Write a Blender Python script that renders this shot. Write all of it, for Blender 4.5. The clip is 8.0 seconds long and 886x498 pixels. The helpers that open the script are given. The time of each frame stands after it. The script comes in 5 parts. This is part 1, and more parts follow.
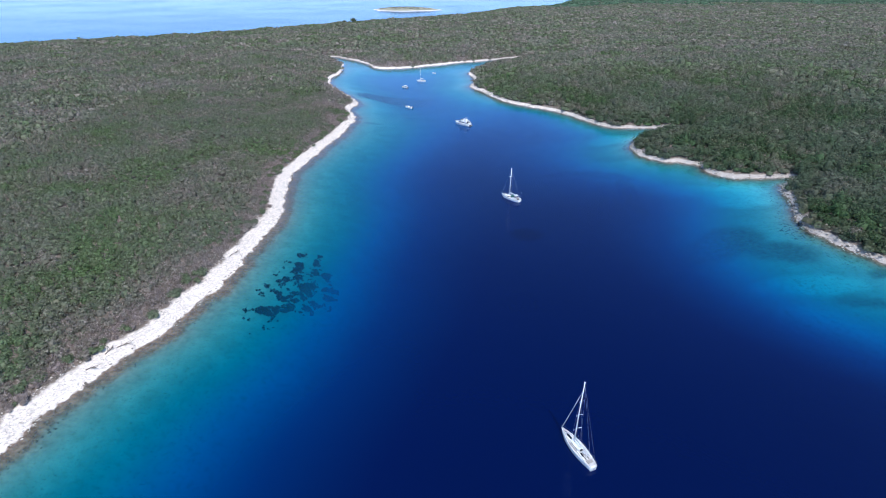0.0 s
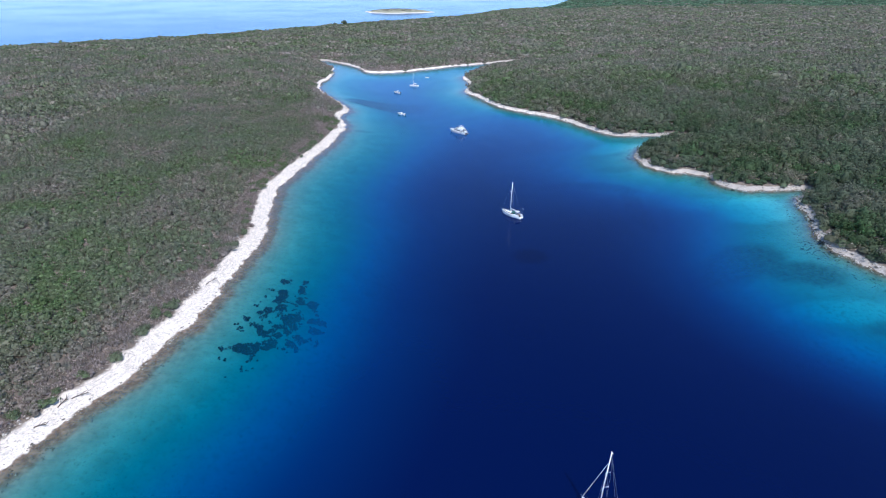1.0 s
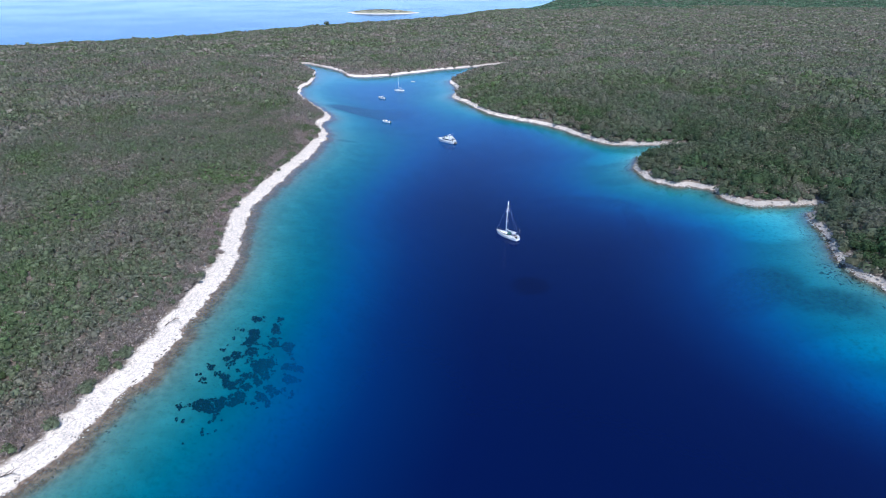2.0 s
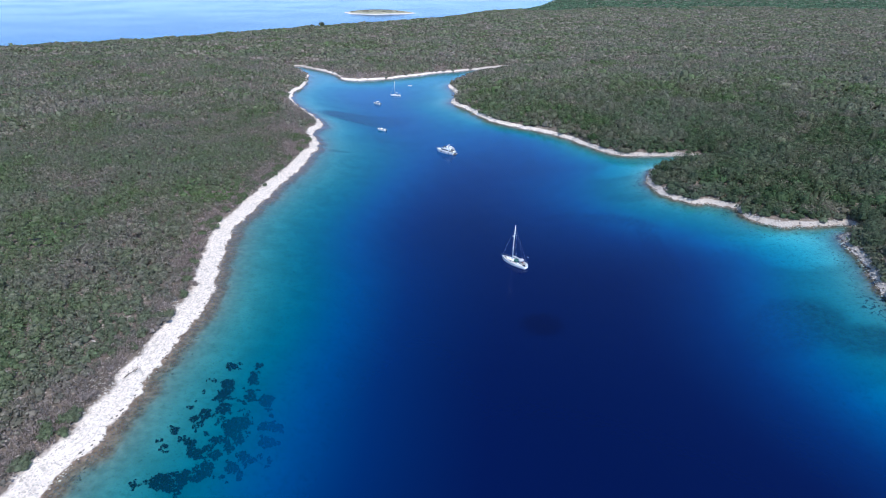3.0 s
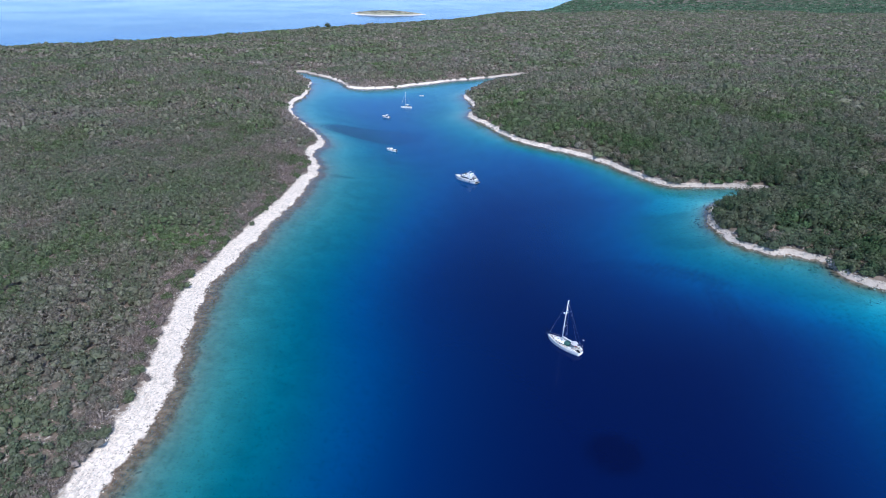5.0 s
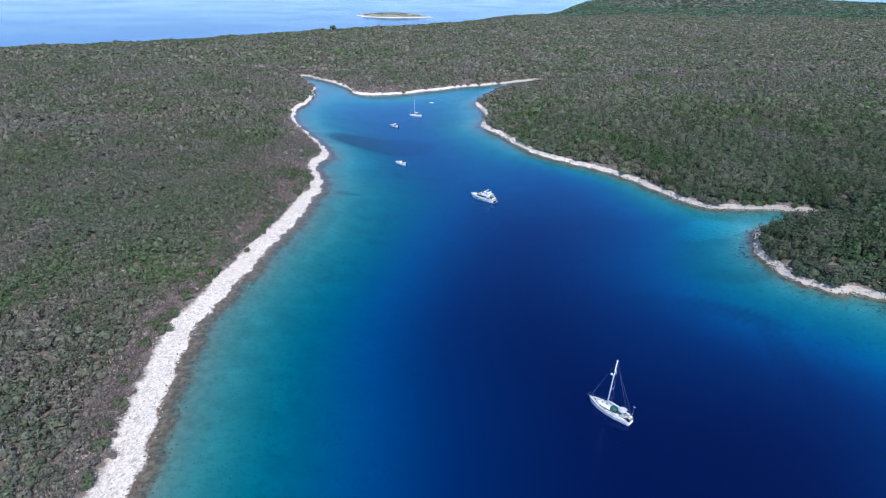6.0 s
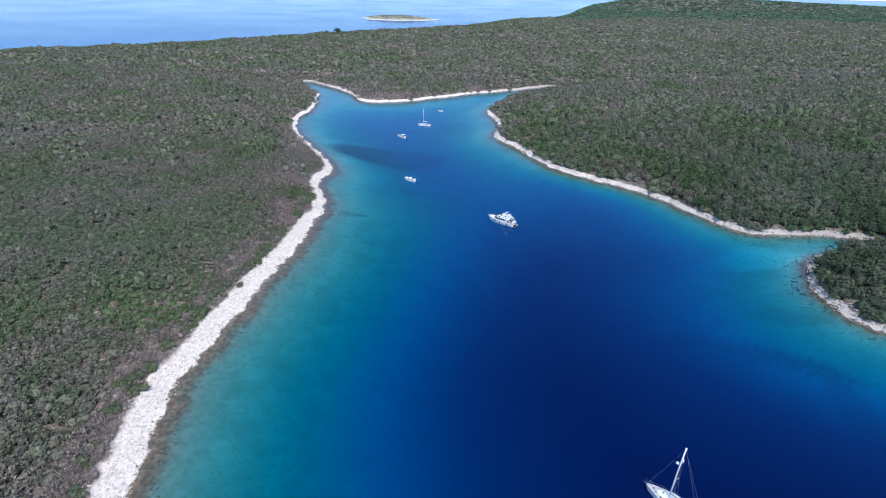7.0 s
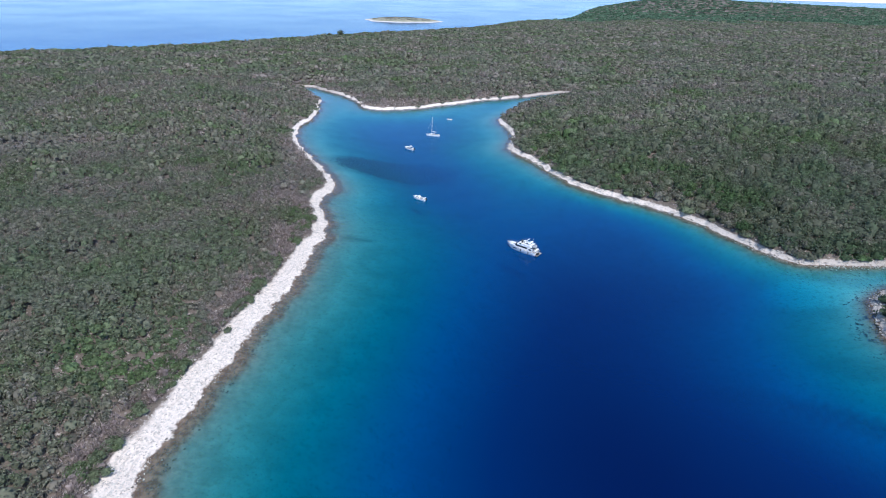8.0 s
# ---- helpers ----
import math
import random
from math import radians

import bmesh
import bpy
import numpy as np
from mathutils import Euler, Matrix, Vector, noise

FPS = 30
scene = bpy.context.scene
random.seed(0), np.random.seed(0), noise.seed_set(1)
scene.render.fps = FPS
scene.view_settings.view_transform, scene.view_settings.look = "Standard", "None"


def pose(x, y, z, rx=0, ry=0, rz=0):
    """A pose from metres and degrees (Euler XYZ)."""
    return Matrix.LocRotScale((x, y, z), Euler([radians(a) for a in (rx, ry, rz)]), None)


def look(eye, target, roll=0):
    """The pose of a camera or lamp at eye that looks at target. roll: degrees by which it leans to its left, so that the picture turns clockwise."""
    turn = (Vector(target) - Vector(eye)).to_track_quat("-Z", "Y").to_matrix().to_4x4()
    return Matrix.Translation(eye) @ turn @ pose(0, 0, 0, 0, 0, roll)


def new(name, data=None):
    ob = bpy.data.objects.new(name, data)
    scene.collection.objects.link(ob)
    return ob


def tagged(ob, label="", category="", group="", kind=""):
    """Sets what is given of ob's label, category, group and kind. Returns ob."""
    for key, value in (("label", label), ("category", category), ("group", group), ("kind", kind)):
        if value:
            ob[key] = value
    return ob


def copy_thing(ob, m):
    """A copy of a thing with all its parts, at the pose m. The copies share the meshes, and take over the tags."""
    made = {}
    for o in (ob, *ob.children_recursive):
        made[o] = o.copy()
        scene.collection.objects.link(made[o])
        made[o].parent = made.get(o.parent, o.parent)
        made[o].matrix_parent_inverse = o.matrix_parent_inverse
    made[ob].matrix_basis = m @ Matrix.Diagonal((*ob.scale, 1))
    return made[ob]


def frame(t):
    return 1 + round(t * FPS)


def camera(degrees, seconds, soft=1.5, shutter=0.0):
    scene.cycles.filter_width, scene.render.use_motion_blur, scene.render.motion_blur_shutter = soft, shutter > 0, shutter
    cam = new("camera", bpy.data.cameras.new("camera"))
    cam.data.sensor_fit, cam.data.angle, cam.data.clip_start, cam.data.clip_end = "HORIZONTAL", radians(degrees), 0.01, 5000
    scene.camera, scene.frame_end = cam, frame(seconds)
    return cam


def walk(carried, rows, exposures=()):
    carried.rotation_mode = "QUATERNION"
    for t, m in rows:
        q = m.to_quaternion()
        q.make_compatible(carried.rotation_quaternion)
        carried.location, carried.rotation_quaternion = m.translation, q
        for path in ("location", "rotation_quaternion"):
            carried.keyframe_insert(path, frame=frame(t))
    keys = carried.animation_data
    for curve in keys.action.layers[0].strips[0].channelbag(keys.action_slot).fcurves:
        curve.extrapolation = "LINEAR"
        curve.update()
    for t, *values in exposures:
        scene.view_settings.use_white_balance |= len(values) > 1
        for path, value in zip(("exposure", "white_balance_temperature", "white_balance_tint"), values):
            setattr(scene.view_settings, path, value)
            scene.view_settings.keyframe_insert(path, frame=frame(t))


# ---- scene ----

cam = camera(79.1, 8.0, soft=1.0)
PATH = [
    (0, (-0.005, 1.728, 87.688), (-0.003, 3.502, 86.764), 0.2),
    (0.5, (-0.728, 9.87, 87.547), (-0.73, 11.645, 86.625), 0.2),
    (1, (-1.255, 19.03, 87.249), (-1.228, 20.806, 86.33), 0.2),
    (1.5, (-1.924, 29.015, 87.095), (-1.865, 30.791, 86.177), 0.3),
    (3, (-2.418, 60.402, 86.93), (-2.329, 62.176, 86.012), 0.6),
    (3.5, (-2.827, 71.398, 86.565), (-2.741, 73.173, 85.648), 0.7),
    (4, (-4.272, 82.615, 86.389), (-4.187, 84.39, 85.472), 0.9),
    (4.5, (-5.532, 93.977, 86.345), (-5.454, 95.752, 85.427), 0.9),
    (6, (-11.04, 129.198, 84.714), (-10.979, 130.978, 83.804), 1.4),
    (6.5, (-13.119, 140.534, 84.393), (-13.062, 142.315, 83.487), 1.5),
    (7, (-15.166, 152.154, 84.17), (-15.114, 153.937, 83.266), 1.6),
    (7.5, (-17.181, 163.598, 84.033), (-17.132, 165.382, 83.13), 1.6),
    (8, (-19.034, 175.307, 83.682), (-18.99, 177.092, 82.782), 1.7),
]
walk(cam, [(t, look(eye, target, roll)) for t, eye, target, roll in PATH], [(0, 0.45, 5960, 10), (8, 0.26, 5960, 10)])

# ---- light ----
SUN_ELEVATION, SUN_AZIMUTH = 57.0, 162.0  # degrees; azimuth clockwise from +y
world = bpy.data.worlds.new("world")
scene.world = world
world.use_nodes = True
wn = world.node_tree.nodes
sky = wn.new("ShaderNodeTexSky")
sky.sky_type, sky.sun_disc = "NISHITA", False
sky.air_density, sky.dust_density, sky.ozone_density = 1.0, 0.0, 4.0
sky.sun_elevation, sky.sun_rotation = radians(SUN_ELEVATION), radians(SUN_AZIMUTH)
wn["Background"].inputs["Strength"].default_value = 0.15
world.node_tree.links.new(sky.outputs["Color"], wn["Background"].inputs["Color"])
sun = new("sun", bpy.data.lights.new("sun", "SUN"))
sun.data.energy, sun.data.angle, sun.data.color = 3.6, radians(0.5), (1.0, 0.95, 0.88)
_e, _a = radians(SUN_ELEVATION), radians(SUN_AZIMUTH)
SUN_WAY = Vector((math.sin(_a) * math.cos(_e), math.cos(_a) * math.cos(_e), math.sin(_e)))
sun.matrix_world = look(SUN_WAY * 300, (0, 0, 0))

# ---- materials ----


class Nodes:
    """Short hand for building a node material."""

    def __init__(self, name):
        self.mat = bpy.data.materials.new(name)
        self.mat.use_nodes = True
        self.tree = self.mat.node_tree
        self.tree.nodes.clear()
        self.out = self.tree.nodes.new("ShaderNodeOutputMaterial")

    def node(self, kind, **inputs):
        n = self.tree.nodes.new(kind)
        for key, value in inputs.items():
            key = key.replace("_", " ")
            if isinstance(value, bpy.types.NodeSocket):
                self.tree.links.new(value, n.inputs[key])
            else:
                n.inputs[key].default_value = value
        return n

    def position(self):
        return self.node("ShaderNodeNewGeometry").outputs["Position"]

    def noise(self, scale, detail=4.0, rough=0.55, vector=None):
        n = self.node("ShaderNodeTexNoise", Scale=scale, Detail=detail, Roughness=rough)
        self.tree.links.new(vector or self.position(), n.inputs["Vector"])
        return n.outputs["Fac"]

    def ramp(self, value, *stops):
        n = self.node("ShaderNodeValToRGB", Fac=value)
        e = n.color_ramp.elements
        while len(e) < len(stops):
            e.new(0.5)
        for el, (p, c) in zip(e, stops):
            el.position = p
            el.color = (*c, 1) if isinstance(c, tuple) else (c, c, c, 1)
        return n.outputs["Color"]

    def math(self, op, a, b=0.0, c=0.0):
        n = self.tree.nodes.new("ShaderNodeMath")
        n.operation = op
        for i, v in enumerate((a, b, c)):
            if isinstance(v, bpy.types.NodeSocket):
                self.tree.links.new(v, n.inputs[i])
            else:
                n.inputs[i].default_value = v
        return n.outputs[0]

    def range(self, value, a, b, lo=0.0, hi=1.0):
        n = self.node("ShaderNodeMapRange", Value=value)
        n.inputs["From Min"].default_value, n.inputs["From Max"].default_value = a, b
        n.inputs["To Min"].default_value, n.inputs["To Max"].default_value = lo, hi
        return n.outputs["Result"]

    def mix(self, fac, a, b, blend="MIX"):
        n = self.tree.nodes.new("ShaderNodeMix")
        n.data_type, n.blend_type = "RGBA", blend
        for i, v in ((0, fac), (6, a), (7, b)):
            if isinstance(v, bpy.types.NodeSocket):
                self.tree.links.new(v, n.inputs[i])
            elif i == 0:
                n.inputs[i].default_value = v
            else:
                n.inputs[i].default_value = (*v, 1)
        return n.outputs[2]

    def bump(self, height, strength, distance):
        return self.node("ShaderNodeBump", Height=height, Strength=strength, Distance=distance).outputs["Normal"]

    def finish(self, shader):
        self.tree.links.new(shader, self.out.inputs["Surface"])
        return self.mat

    def surface(self, colour, rough=0.8, metal=0.0, normal=None, **more):
        n = self.node("ShaderNodeBsdfPrincipled", Roughness=rough, Metallic=metal, **more)
        if isinstance(colour, bpy.types.NodeSocket):
            self.tree.links.new(colour, n.inputs["Base Color"])
        else:
            n.inputs["Base Color"].default_value = (*colour, 1)
        if normal is not None:
            self.tree.links.new(normal, n.inputs["Normal"])
        return self.finish(n.outputs["BSDF"])


def paint(name, colour, rough=0.35, wear=0.12, metal=0.0):
    """A painted or moulded surface with faint blotches of wear."""
    k = Nodes(name)
    dull = tuple(c * (1 - wear) for c in colour)
    c = k.mix(k.range(k.noise(1.3), 0.35, 0.7), colour, dull)
    c = k.mix(k.range(k.noise(9.0), 0.55, 0.8, 0.0, 0.5), c, dull)
    return k.surface(c, k.range(k.noise(4.0), 0.3, 0.7, rough * 0.8, rough * 1.25), metal)


def ground_material():
    k = Nodes("ground")
    z = k.node("ShaderNodeSeparateXYZ", Vector=k.position()).outputs["Z"]
    jag = k.math("MULTIPLY", k.math("SUBTRACT", k.noise(0.35, 5.0), 0.5), 1.0)
    zj = k.math("ADD", z, k.math("MULTIPLY", jag, 0.9))
    # sea bed: pale sand with darker gravel
    sand = k.mix(k.range(k.noise(0.09, 6.0), 0.35, 0.7), (0.47, 0.455, 0.40), (0.34, 0.345, 0.295))
    bright, weed = k.node("ShaderNodeAttribute"), k.node("ShaderNodeAttribute")
    bright.attribute_name, weed.attribute_name = "bright_sand", "meadow"
    east = bright.outputs["Fac"]
    sand = k.mix(east, sand, k.mix(k.range(k.noise(0.06, 5.0), 0.4, 0.65), (0.74, 0.72, 0.64), (0.58, 0.57, 0.50)))
    algal = k.mix(k.range(k.noise(0.16, 6.0), 0.35, 0.7), (0.35, 0.375, 0.315), (0.25, 0.275, 0.23))
    shallow = k.range(k.math("ADD", z, k.math("MULTIPLY", k.noise(0.05, 3.0), 4.0)), -8.0, -2.0)
    shallow = k.math("MULTIPLY", shallow, k.range(k.node("ShaderNodeSeparateXYZ", Vector=k.position()).outputs["Y"], 330.0, 400.0, 1.0, 0.05))
    shallow = k.math("MULTIPLY", shallow, k.range(k.node("ShaderNodeSeparateXYZ", Vector=k.position()).outputs["X"], -20.0, 25.0, 1.0, 0.15))
    sand = k.mix(k.math("MULTIPLY", shallow, k.math("SUBTRACT", 1.0, k.math("MULTIPLY", east, 0.9))), sand, algal)
    sand = k.mix(k.range(k.noise(0.7, 5.0), 0.52, 0.72, 0.0, 0.5), sand, (0.20, 0.20, 0.14))
    sand = k.mix(k.range(k.noise(1.7, 4.0), 0.60, 0.70, 0.0, 0.6), sand, (0.11, 0.12, 0.09))
    grass = k.mix(k.range(k.noise(0.9, 5.0), 0.4, 0.62), (0.045, 0.065, 0.055), (0.12, 0.14, 0.11))
    sand = k.mix(k.math("MULTIPLY", weed.outputs["Fac"], k.range(k.noise(0.5, 6.0), 0.3, 0.6, 0.65, 1.0)), sand, grass)
    murk = k.mix(k.range(k.noise(0.6, 6.0), 0.4, 0.62), (0.27, 0.235, 0.20), (0.16, 0.145, 0.125))
    sand = k.mix(k.range(zj, -2.3, -0.7, 0.0, 0.9), sand, murk)
    # ledge between the tides: brown weed on rock
    ledge = k.mix(k.range(k.noise(0.8, 6.0), 0.4, 0.65), (0.12, 0.082, 0.058), (0.25, 0.18, 0.135))
    pebble = k.mix(k.range(k.noise(1.6, 6.0), 0.38, 0.62), (0.79, 0.69, 0.61), (0.65, 0.56, 0.485))
    pebble = k.mix(k.range(k.noise(0.5, 5.0), 0.60, 0.72), pebble, (0.40, 0.36, 0.32))
    # eastern pebbles greyer, with the shade over that shore painted in
    pebble = k.mix(k.math("MULTIPLY", k.range(k.node("ShaderNodeSeparateXYZ", Vector=k.position()).outputs["X"], 60.0, 135.0), 0.75), pebble, (0.30, 0.265, 0.24))
    pebble = k.mix(k.range(k.node("ShaderNodeSeparateXYZ", Vector=k.position()).outputs["Y"], 596.0, 622.0, 0.0, 0.65), pebble, (0.33, 0.28, 0.24))
    # thin lines of dry wrack left by the waves
    for level in (0.55, 0.86, 1.12):
        line = k.range(k.math("ABSOLUTE", k.math("SUBTRACT", k.math("ADD", z, k.math("MULTIPLY", k.noise(0.07, 3.0), 0.5)), level + 0.25)), 0.015, 0.045, 1.0, 0.0)
        pebble = k.mix(k.math("MULTIPLY", line, k.range(k.noise(0.12, 3.0), 0.52, 0.60, 0.0, 0.3)), pebble, (0.24, 0.185, 0.15))
    soil = k.mix(k.range(k.noise(0.25, 6.0), 0.35, 0.65), (0.19, 0.148, 0.122), (0.12, 0.098, 0.078))
    soil = k.mix(k.range(k.noise(1.1, 6.0), 0.56, 0.68), soil, (0.42, 0.37, 0.33))
    c = k.mix(k.range(zj, -0.85, -0.5), sand, ledge)
    c = k.mix(k.range(zj, 0.02, 0.16), c, pebble)
    c = k.mix(k.range(zj, 1.25, 1.5), c, soil)
    height = k.math("ADD", k.noise(1.4, 6.0), k.math("MULTIPLY", k.noise(0.3, 4.0), 1.5))
    return k.surface(c, 0.9, normal=k.bump(height, 0.3, 0.5))


def water_material():
    """Sea water: the light that comes back from the bed is filtered by twice the depth above it."""
    k = Nodes("sea_water")
    d = k.node("ShaderNodeAttribute")
    d.attribute_name = "depth"
    depth = d.outputs["Fac"]
    filt = k.node("ShaderNodeCombineColor")
    for channel, rate in (("Red", 0.50), ("Green", 0.148), ("Blue", 0.098)):
        through_ = k.math("EXPONENT", k.math("MULTIPLY", depth, -rate))
        k.tree.links.new(through_, filt.inputs[channel])
    clear = k.node("ShaderNodeBsdfTransparent", Color=filt.outputs["Color"])
    column = k.ramp(k.range(depth, 0.0, 44.0), (0.0, (0.0, 0.0, 0.0)), (0.073, (0.0, 0.012, 0.023)), (0.145, (0.0, 0.030, 0.062)), (0.21, (0.0, 0.035, 0.102)), (0.28, (0.0, 0.032, 0.116)), (0.45, (0.0, 0.0140, 0.078)), (0.66, (0.0, 0.0040, 0.042)), (0.95, (0.0, 0.0010, 0.022)))
    body = k.node("ShaderNodeBsdfDiffuse", Color=column)
    both = k.node("ShaderNodeAddShader")
    k.tree.links.new(clear.outputs[0], both.inputs[0])
    k.tree.links.new(body.outputs[0], both.inputs[1])
    ripple = k.math("ADD", k.noise(0.9, 3.0), k.math("MULTIPLY", k.noise(0.16, 2.0), 2.0))
    normal = k.bump(ripple, 0.10, 0.25)
    slick = k.range(k.noise(0.006, 3.0), 0.4, 0.6, 0.12, 0.17)
    gloss = k.node("ShaderNodeBsdfGlossy", Color=(0.56, 0.71, 1.0, 1.0), Roughness=slick, Normal=normal)
    fres = k.node("ShaderNodeFresnel", IOR=1.33, Normal=normal)
    mixed = k.node("ShaderNodeMixShader", Fac=fres.outputs[0])
    k.tree.links.new(both.outputs[0], mixed.inputs[1])
    k.tree.links.new(gloss.outputs[0], mixed.inputs[2])
    return k.finish(mixed.outputs[0])


def leaf_material(name, plain=()):
    """Leaves. 'tone' runs from dry grey twigs (0) over olive to fresh green (1); 'oak' is the share of darker evergreen oak."""
    k = Nodes(name)
    tone, oak = k.node("ShaderNodeAttribute"), k.node("ShaderNodeAttribute")
    tone.attribute_name, oak.attribute_name = "tone", "oak"
    heath = k.ramp(tone.outputs["Fac"], (0.0, (0.35, 0.28, 0.26)), (0.25, (0.235, 0.207, 0.175)), (0.48, (0.19, 0.19, 0.14)), (0.72, (0.150, 0.178, 0.105)), (1.0, (0.122, 0.178, 0.078)))
    evergreen = k.ramp(tone.outputs["Fac"], (0.0, (0.25, 0.21, 0.18)), (0.25, (0.16, 0.155, 0.112)), (0.48, (0.105, 0.125, 0.075)), (0.72, (0.066, 0.10, 0.052)), (1.0, (0.060, 0.115, 0.046)))
    c = k.ramp(tone.outputs["Fac"], *plain) if plain else k.mix(oak.outputs["Fac"], heath, evergreen)
    r = k.node("ShaderNodeNewGeometry").outputs["Random Per Island"]
    c = k.mix(1.0, c, k.ramp(r, (0.0, 0.55), (0.6, 0.95), (1.0, 1.5)), "MULTIPLY")
    if not plain:
        c = k.mix(k.range(k.noise(0.02, 3.0), 0.42, 0.62, 0.0, 0.3), c, (0.175, 0.182, 0.16))
    front = k.node("ShaderNodeBsdfDiffuse", Color=c)
    back = k.node("ShaderNodeBsdfTranslucent", Color=c)
    mixed = k.node("ShaderNodeMixShader", Fac=0.3)
    k.tree.links.new(front.outputs[0], mixed.inputs[1])
    k.tree.links.new(back.outputs[0], mixed.inputs[2])
    return k.finish(mixed.outputs[0])


M_GROUND = ground_material()
M_WATER = water_material()
M_LEAF = leaf_material("maquis_leaves")
# scrub green cooled towards blue: distance haze painted into the leaf colour
M_HAZY_HILL = leaf_material("hazy_hill_leaves", ((0.0, (0.085, 0.135, 0.095)), (1.0, (0.10, 0.165, 0.10))))
M_ROCK = Nodes("limestone")
M_ROCK = M_ROCK.surface(M_ROCK.mix(M_ROCK.range(M_ROCK.noise(1.2, 5.0), 0.4, 0.65), (0.60, 0.55, 0.50), (0.36, 0.32, 0.28)), 0.9)
# darker copy of the limestone: shade of the eastern trees in its colour
M_SHADED_ROCK = Nodes("shaded_limestone")
M_SHADED_ROCK = M_SHADED_ROCK.surface(M_SHADED_ROCK.mix(M_SHADED_ROCK.range(M_SHADED_ROCK.noise(1.2, 5.0), 0.4, 0.65), (0.43, 0.385, 0.35), (0.24, 0.21, 0.185)), 0.9)
M_WET = paint("wet_rock", (0.17, 0.145, 0.12), 0.5, 0.5)
M_WHITE = paint("white_gelcoat", (0.88, 0.87, 0.86), 0.25, 0.06)
M_DECK = paint("deck_non_skid", (0.56, 0.53, 0.50), 0.6, 0.15)
M_TEAK = paint("teak", (0.36, 0.32, 0.28), 0.65, 0.3)
M_DARK = paint("dark_acrylic_and_shade", (0.02, 0.022, 0.026), 0.12, 0.3)
M_ALLOY = paint("bare_mast_alloy", (0.78, 0.79, 0.80), 0.35, 0.1)
M_STEEL = paint("stainless_steel", (0.62, 0.63, 0.65), 0.2, 0.1, 1.0)
M_WIRE = paint("rigging_wire", (0.28, 0.33, 0.42), 0.4, 0.1)
M_CANVAS = paint("white_canvas", (0.76, 0.76, 0.75), 0.8, 0.12)
M_LILAC = paint("faded_canvas", (0.50, 0.50, 0.55), 0.8, 0.15)
M_GREEN = paint("green_canvas", (0.03, 0.11, 0.10), 0.8, 0.2)
M_GREY = paint("grey_cover", (0.30, 0.31, 0.33), 0.8, 0.2)
M_RED = paint("faded_red_fabric", (0.30, 0.07, 0.06), 0.8, 0.2)
M_BARK = paint("bark", (0.12, 0.09, 0.07), 0.9, 0.3)

# ---- the plan of the coast ----
SHORE_WEST = [(-168, -60), (-130, 10), (-104, 55), (-90, 79), (-87, 93), (-82, 107), (-75, 122), (-69, 149), (-66, 178), (-65, 202), (-69, 224), (-72, 250), (-67, 278), (-64, 298), (-60, 325), (-58, 358), (-64, 376), (-65, 387), (-62, 398), (-67, 412), (-74, 428), (-83, 446), (-96, 473), (-101, 504), (-98, 526), (-101, 560), (-106, 589)]
SHORE_NORTH = [(-118, 610), (-127, 634), (-118, 634), (-107, 623), (-88, 602), (-74, 579), (-65, 559), (-45, 559), (-26, 568), (-5, 582), (16, 597), (40, 609), (65, 624), (88, 638), (92, 630)]
SHORE_EAST = [(74, 612), (50, 588), (27, 539), (29, 501), (28, 485), (23, 468), (31, 449), (43, 418), (55, 401), (71, 386), (84, 372), (94, 353), (103, 339), (115, 334), (136, 334), (148, 331), (146, 325), (130, 320), (118, 314), (108, 299), (105, 288), (107, 277), (114, 269), (129, 264), (131, 252), (138, 244), (149, 244), (164, 245), (167, 240), (155, 233), (151, 220), (145, 204), (140, 193), (140, 185), (144, 171), (151, 160), (166, 140), (190, 105), (240, 40)]
COAST_OUTER = [(420, -150), (1500, -600), (3600, -800), (3900, 2400), (1700, 2600), (1000, 2520), (700, 2420), (550, 2230), (460, 2060), (375, 1810), (300, 1620), (175, 1480), (20, 1225), (-165, 1060), (-330, 870), (-470, 770), (-565, 700), (-900, 350), (-1200, -200), (-900, -500), (-350, -260)]


def smooth_line(points, step):
    """A Catmull-Rom line through the points, in steps of about that many metres."""
    p = np.array(points, float)
    p = np.vstack([2 * p[0] - p[1], p, 2 * p[-1] - p[-2]])
    out = []
    for a, b, c, d in zip(p, p[1:], p[2:], p[3:]):
        n = max(2, int(np.hypot(*(c - b)) / step))
        t = np.linspace(0, 1, n, endpoint=False)[:, None]
        out.append(0.5 * (2 * b + (c - a) * t + (2 * a - 5 * b + 4 * c - d) * t**2 + (3 * b - a - 3 * c + d) * t**3))
    return np.vstack(out)


def hash2(ix, iy, seed):
    v = np.sin(ix * 127.1 + iy * 311.7 + seed * 74.7) * 43758.5453
    return v - np.floor(v)


def value_noise(x, y, size, seed=0):
    """Smooth noise from 0 to 1 with lumps of that size in metres."""
    x, y = np.asarray(x) / size, np.asarray(y) / size
    ix, iy = np.floor(x), np.floor(y)
    fx, fy = x - ix, y - iy
    fx, fy = fx * fx * (3 - 2 * fx), fy * fy * (3 - 2 * fy)
    a, b = hash2(ix, iy, seed), hash2(ix + 1, iy, seed)
    c, d = hash2(ix, iy + 1, seed), hash2(ix + 1, iy + 1, seed)
    return (a * (1 - fx) + b * fx) * (1 - fy) + (c * (1 - fx) + d * fx) * fy


def fractal(x, y, size, seed=0):
    return (value_noise(x, y, size, seed) + 0.5 * value_noise(x, y, size / 2.1, seed + 3) + 0.25 * value_noise(x, y, size / 4.3, seed + 7)) / 1.75


def step_up(a, b, x):
    t = np.clip((x - a) / (b - a), 0, 1)
    return t * t * (3 - 2 * t)


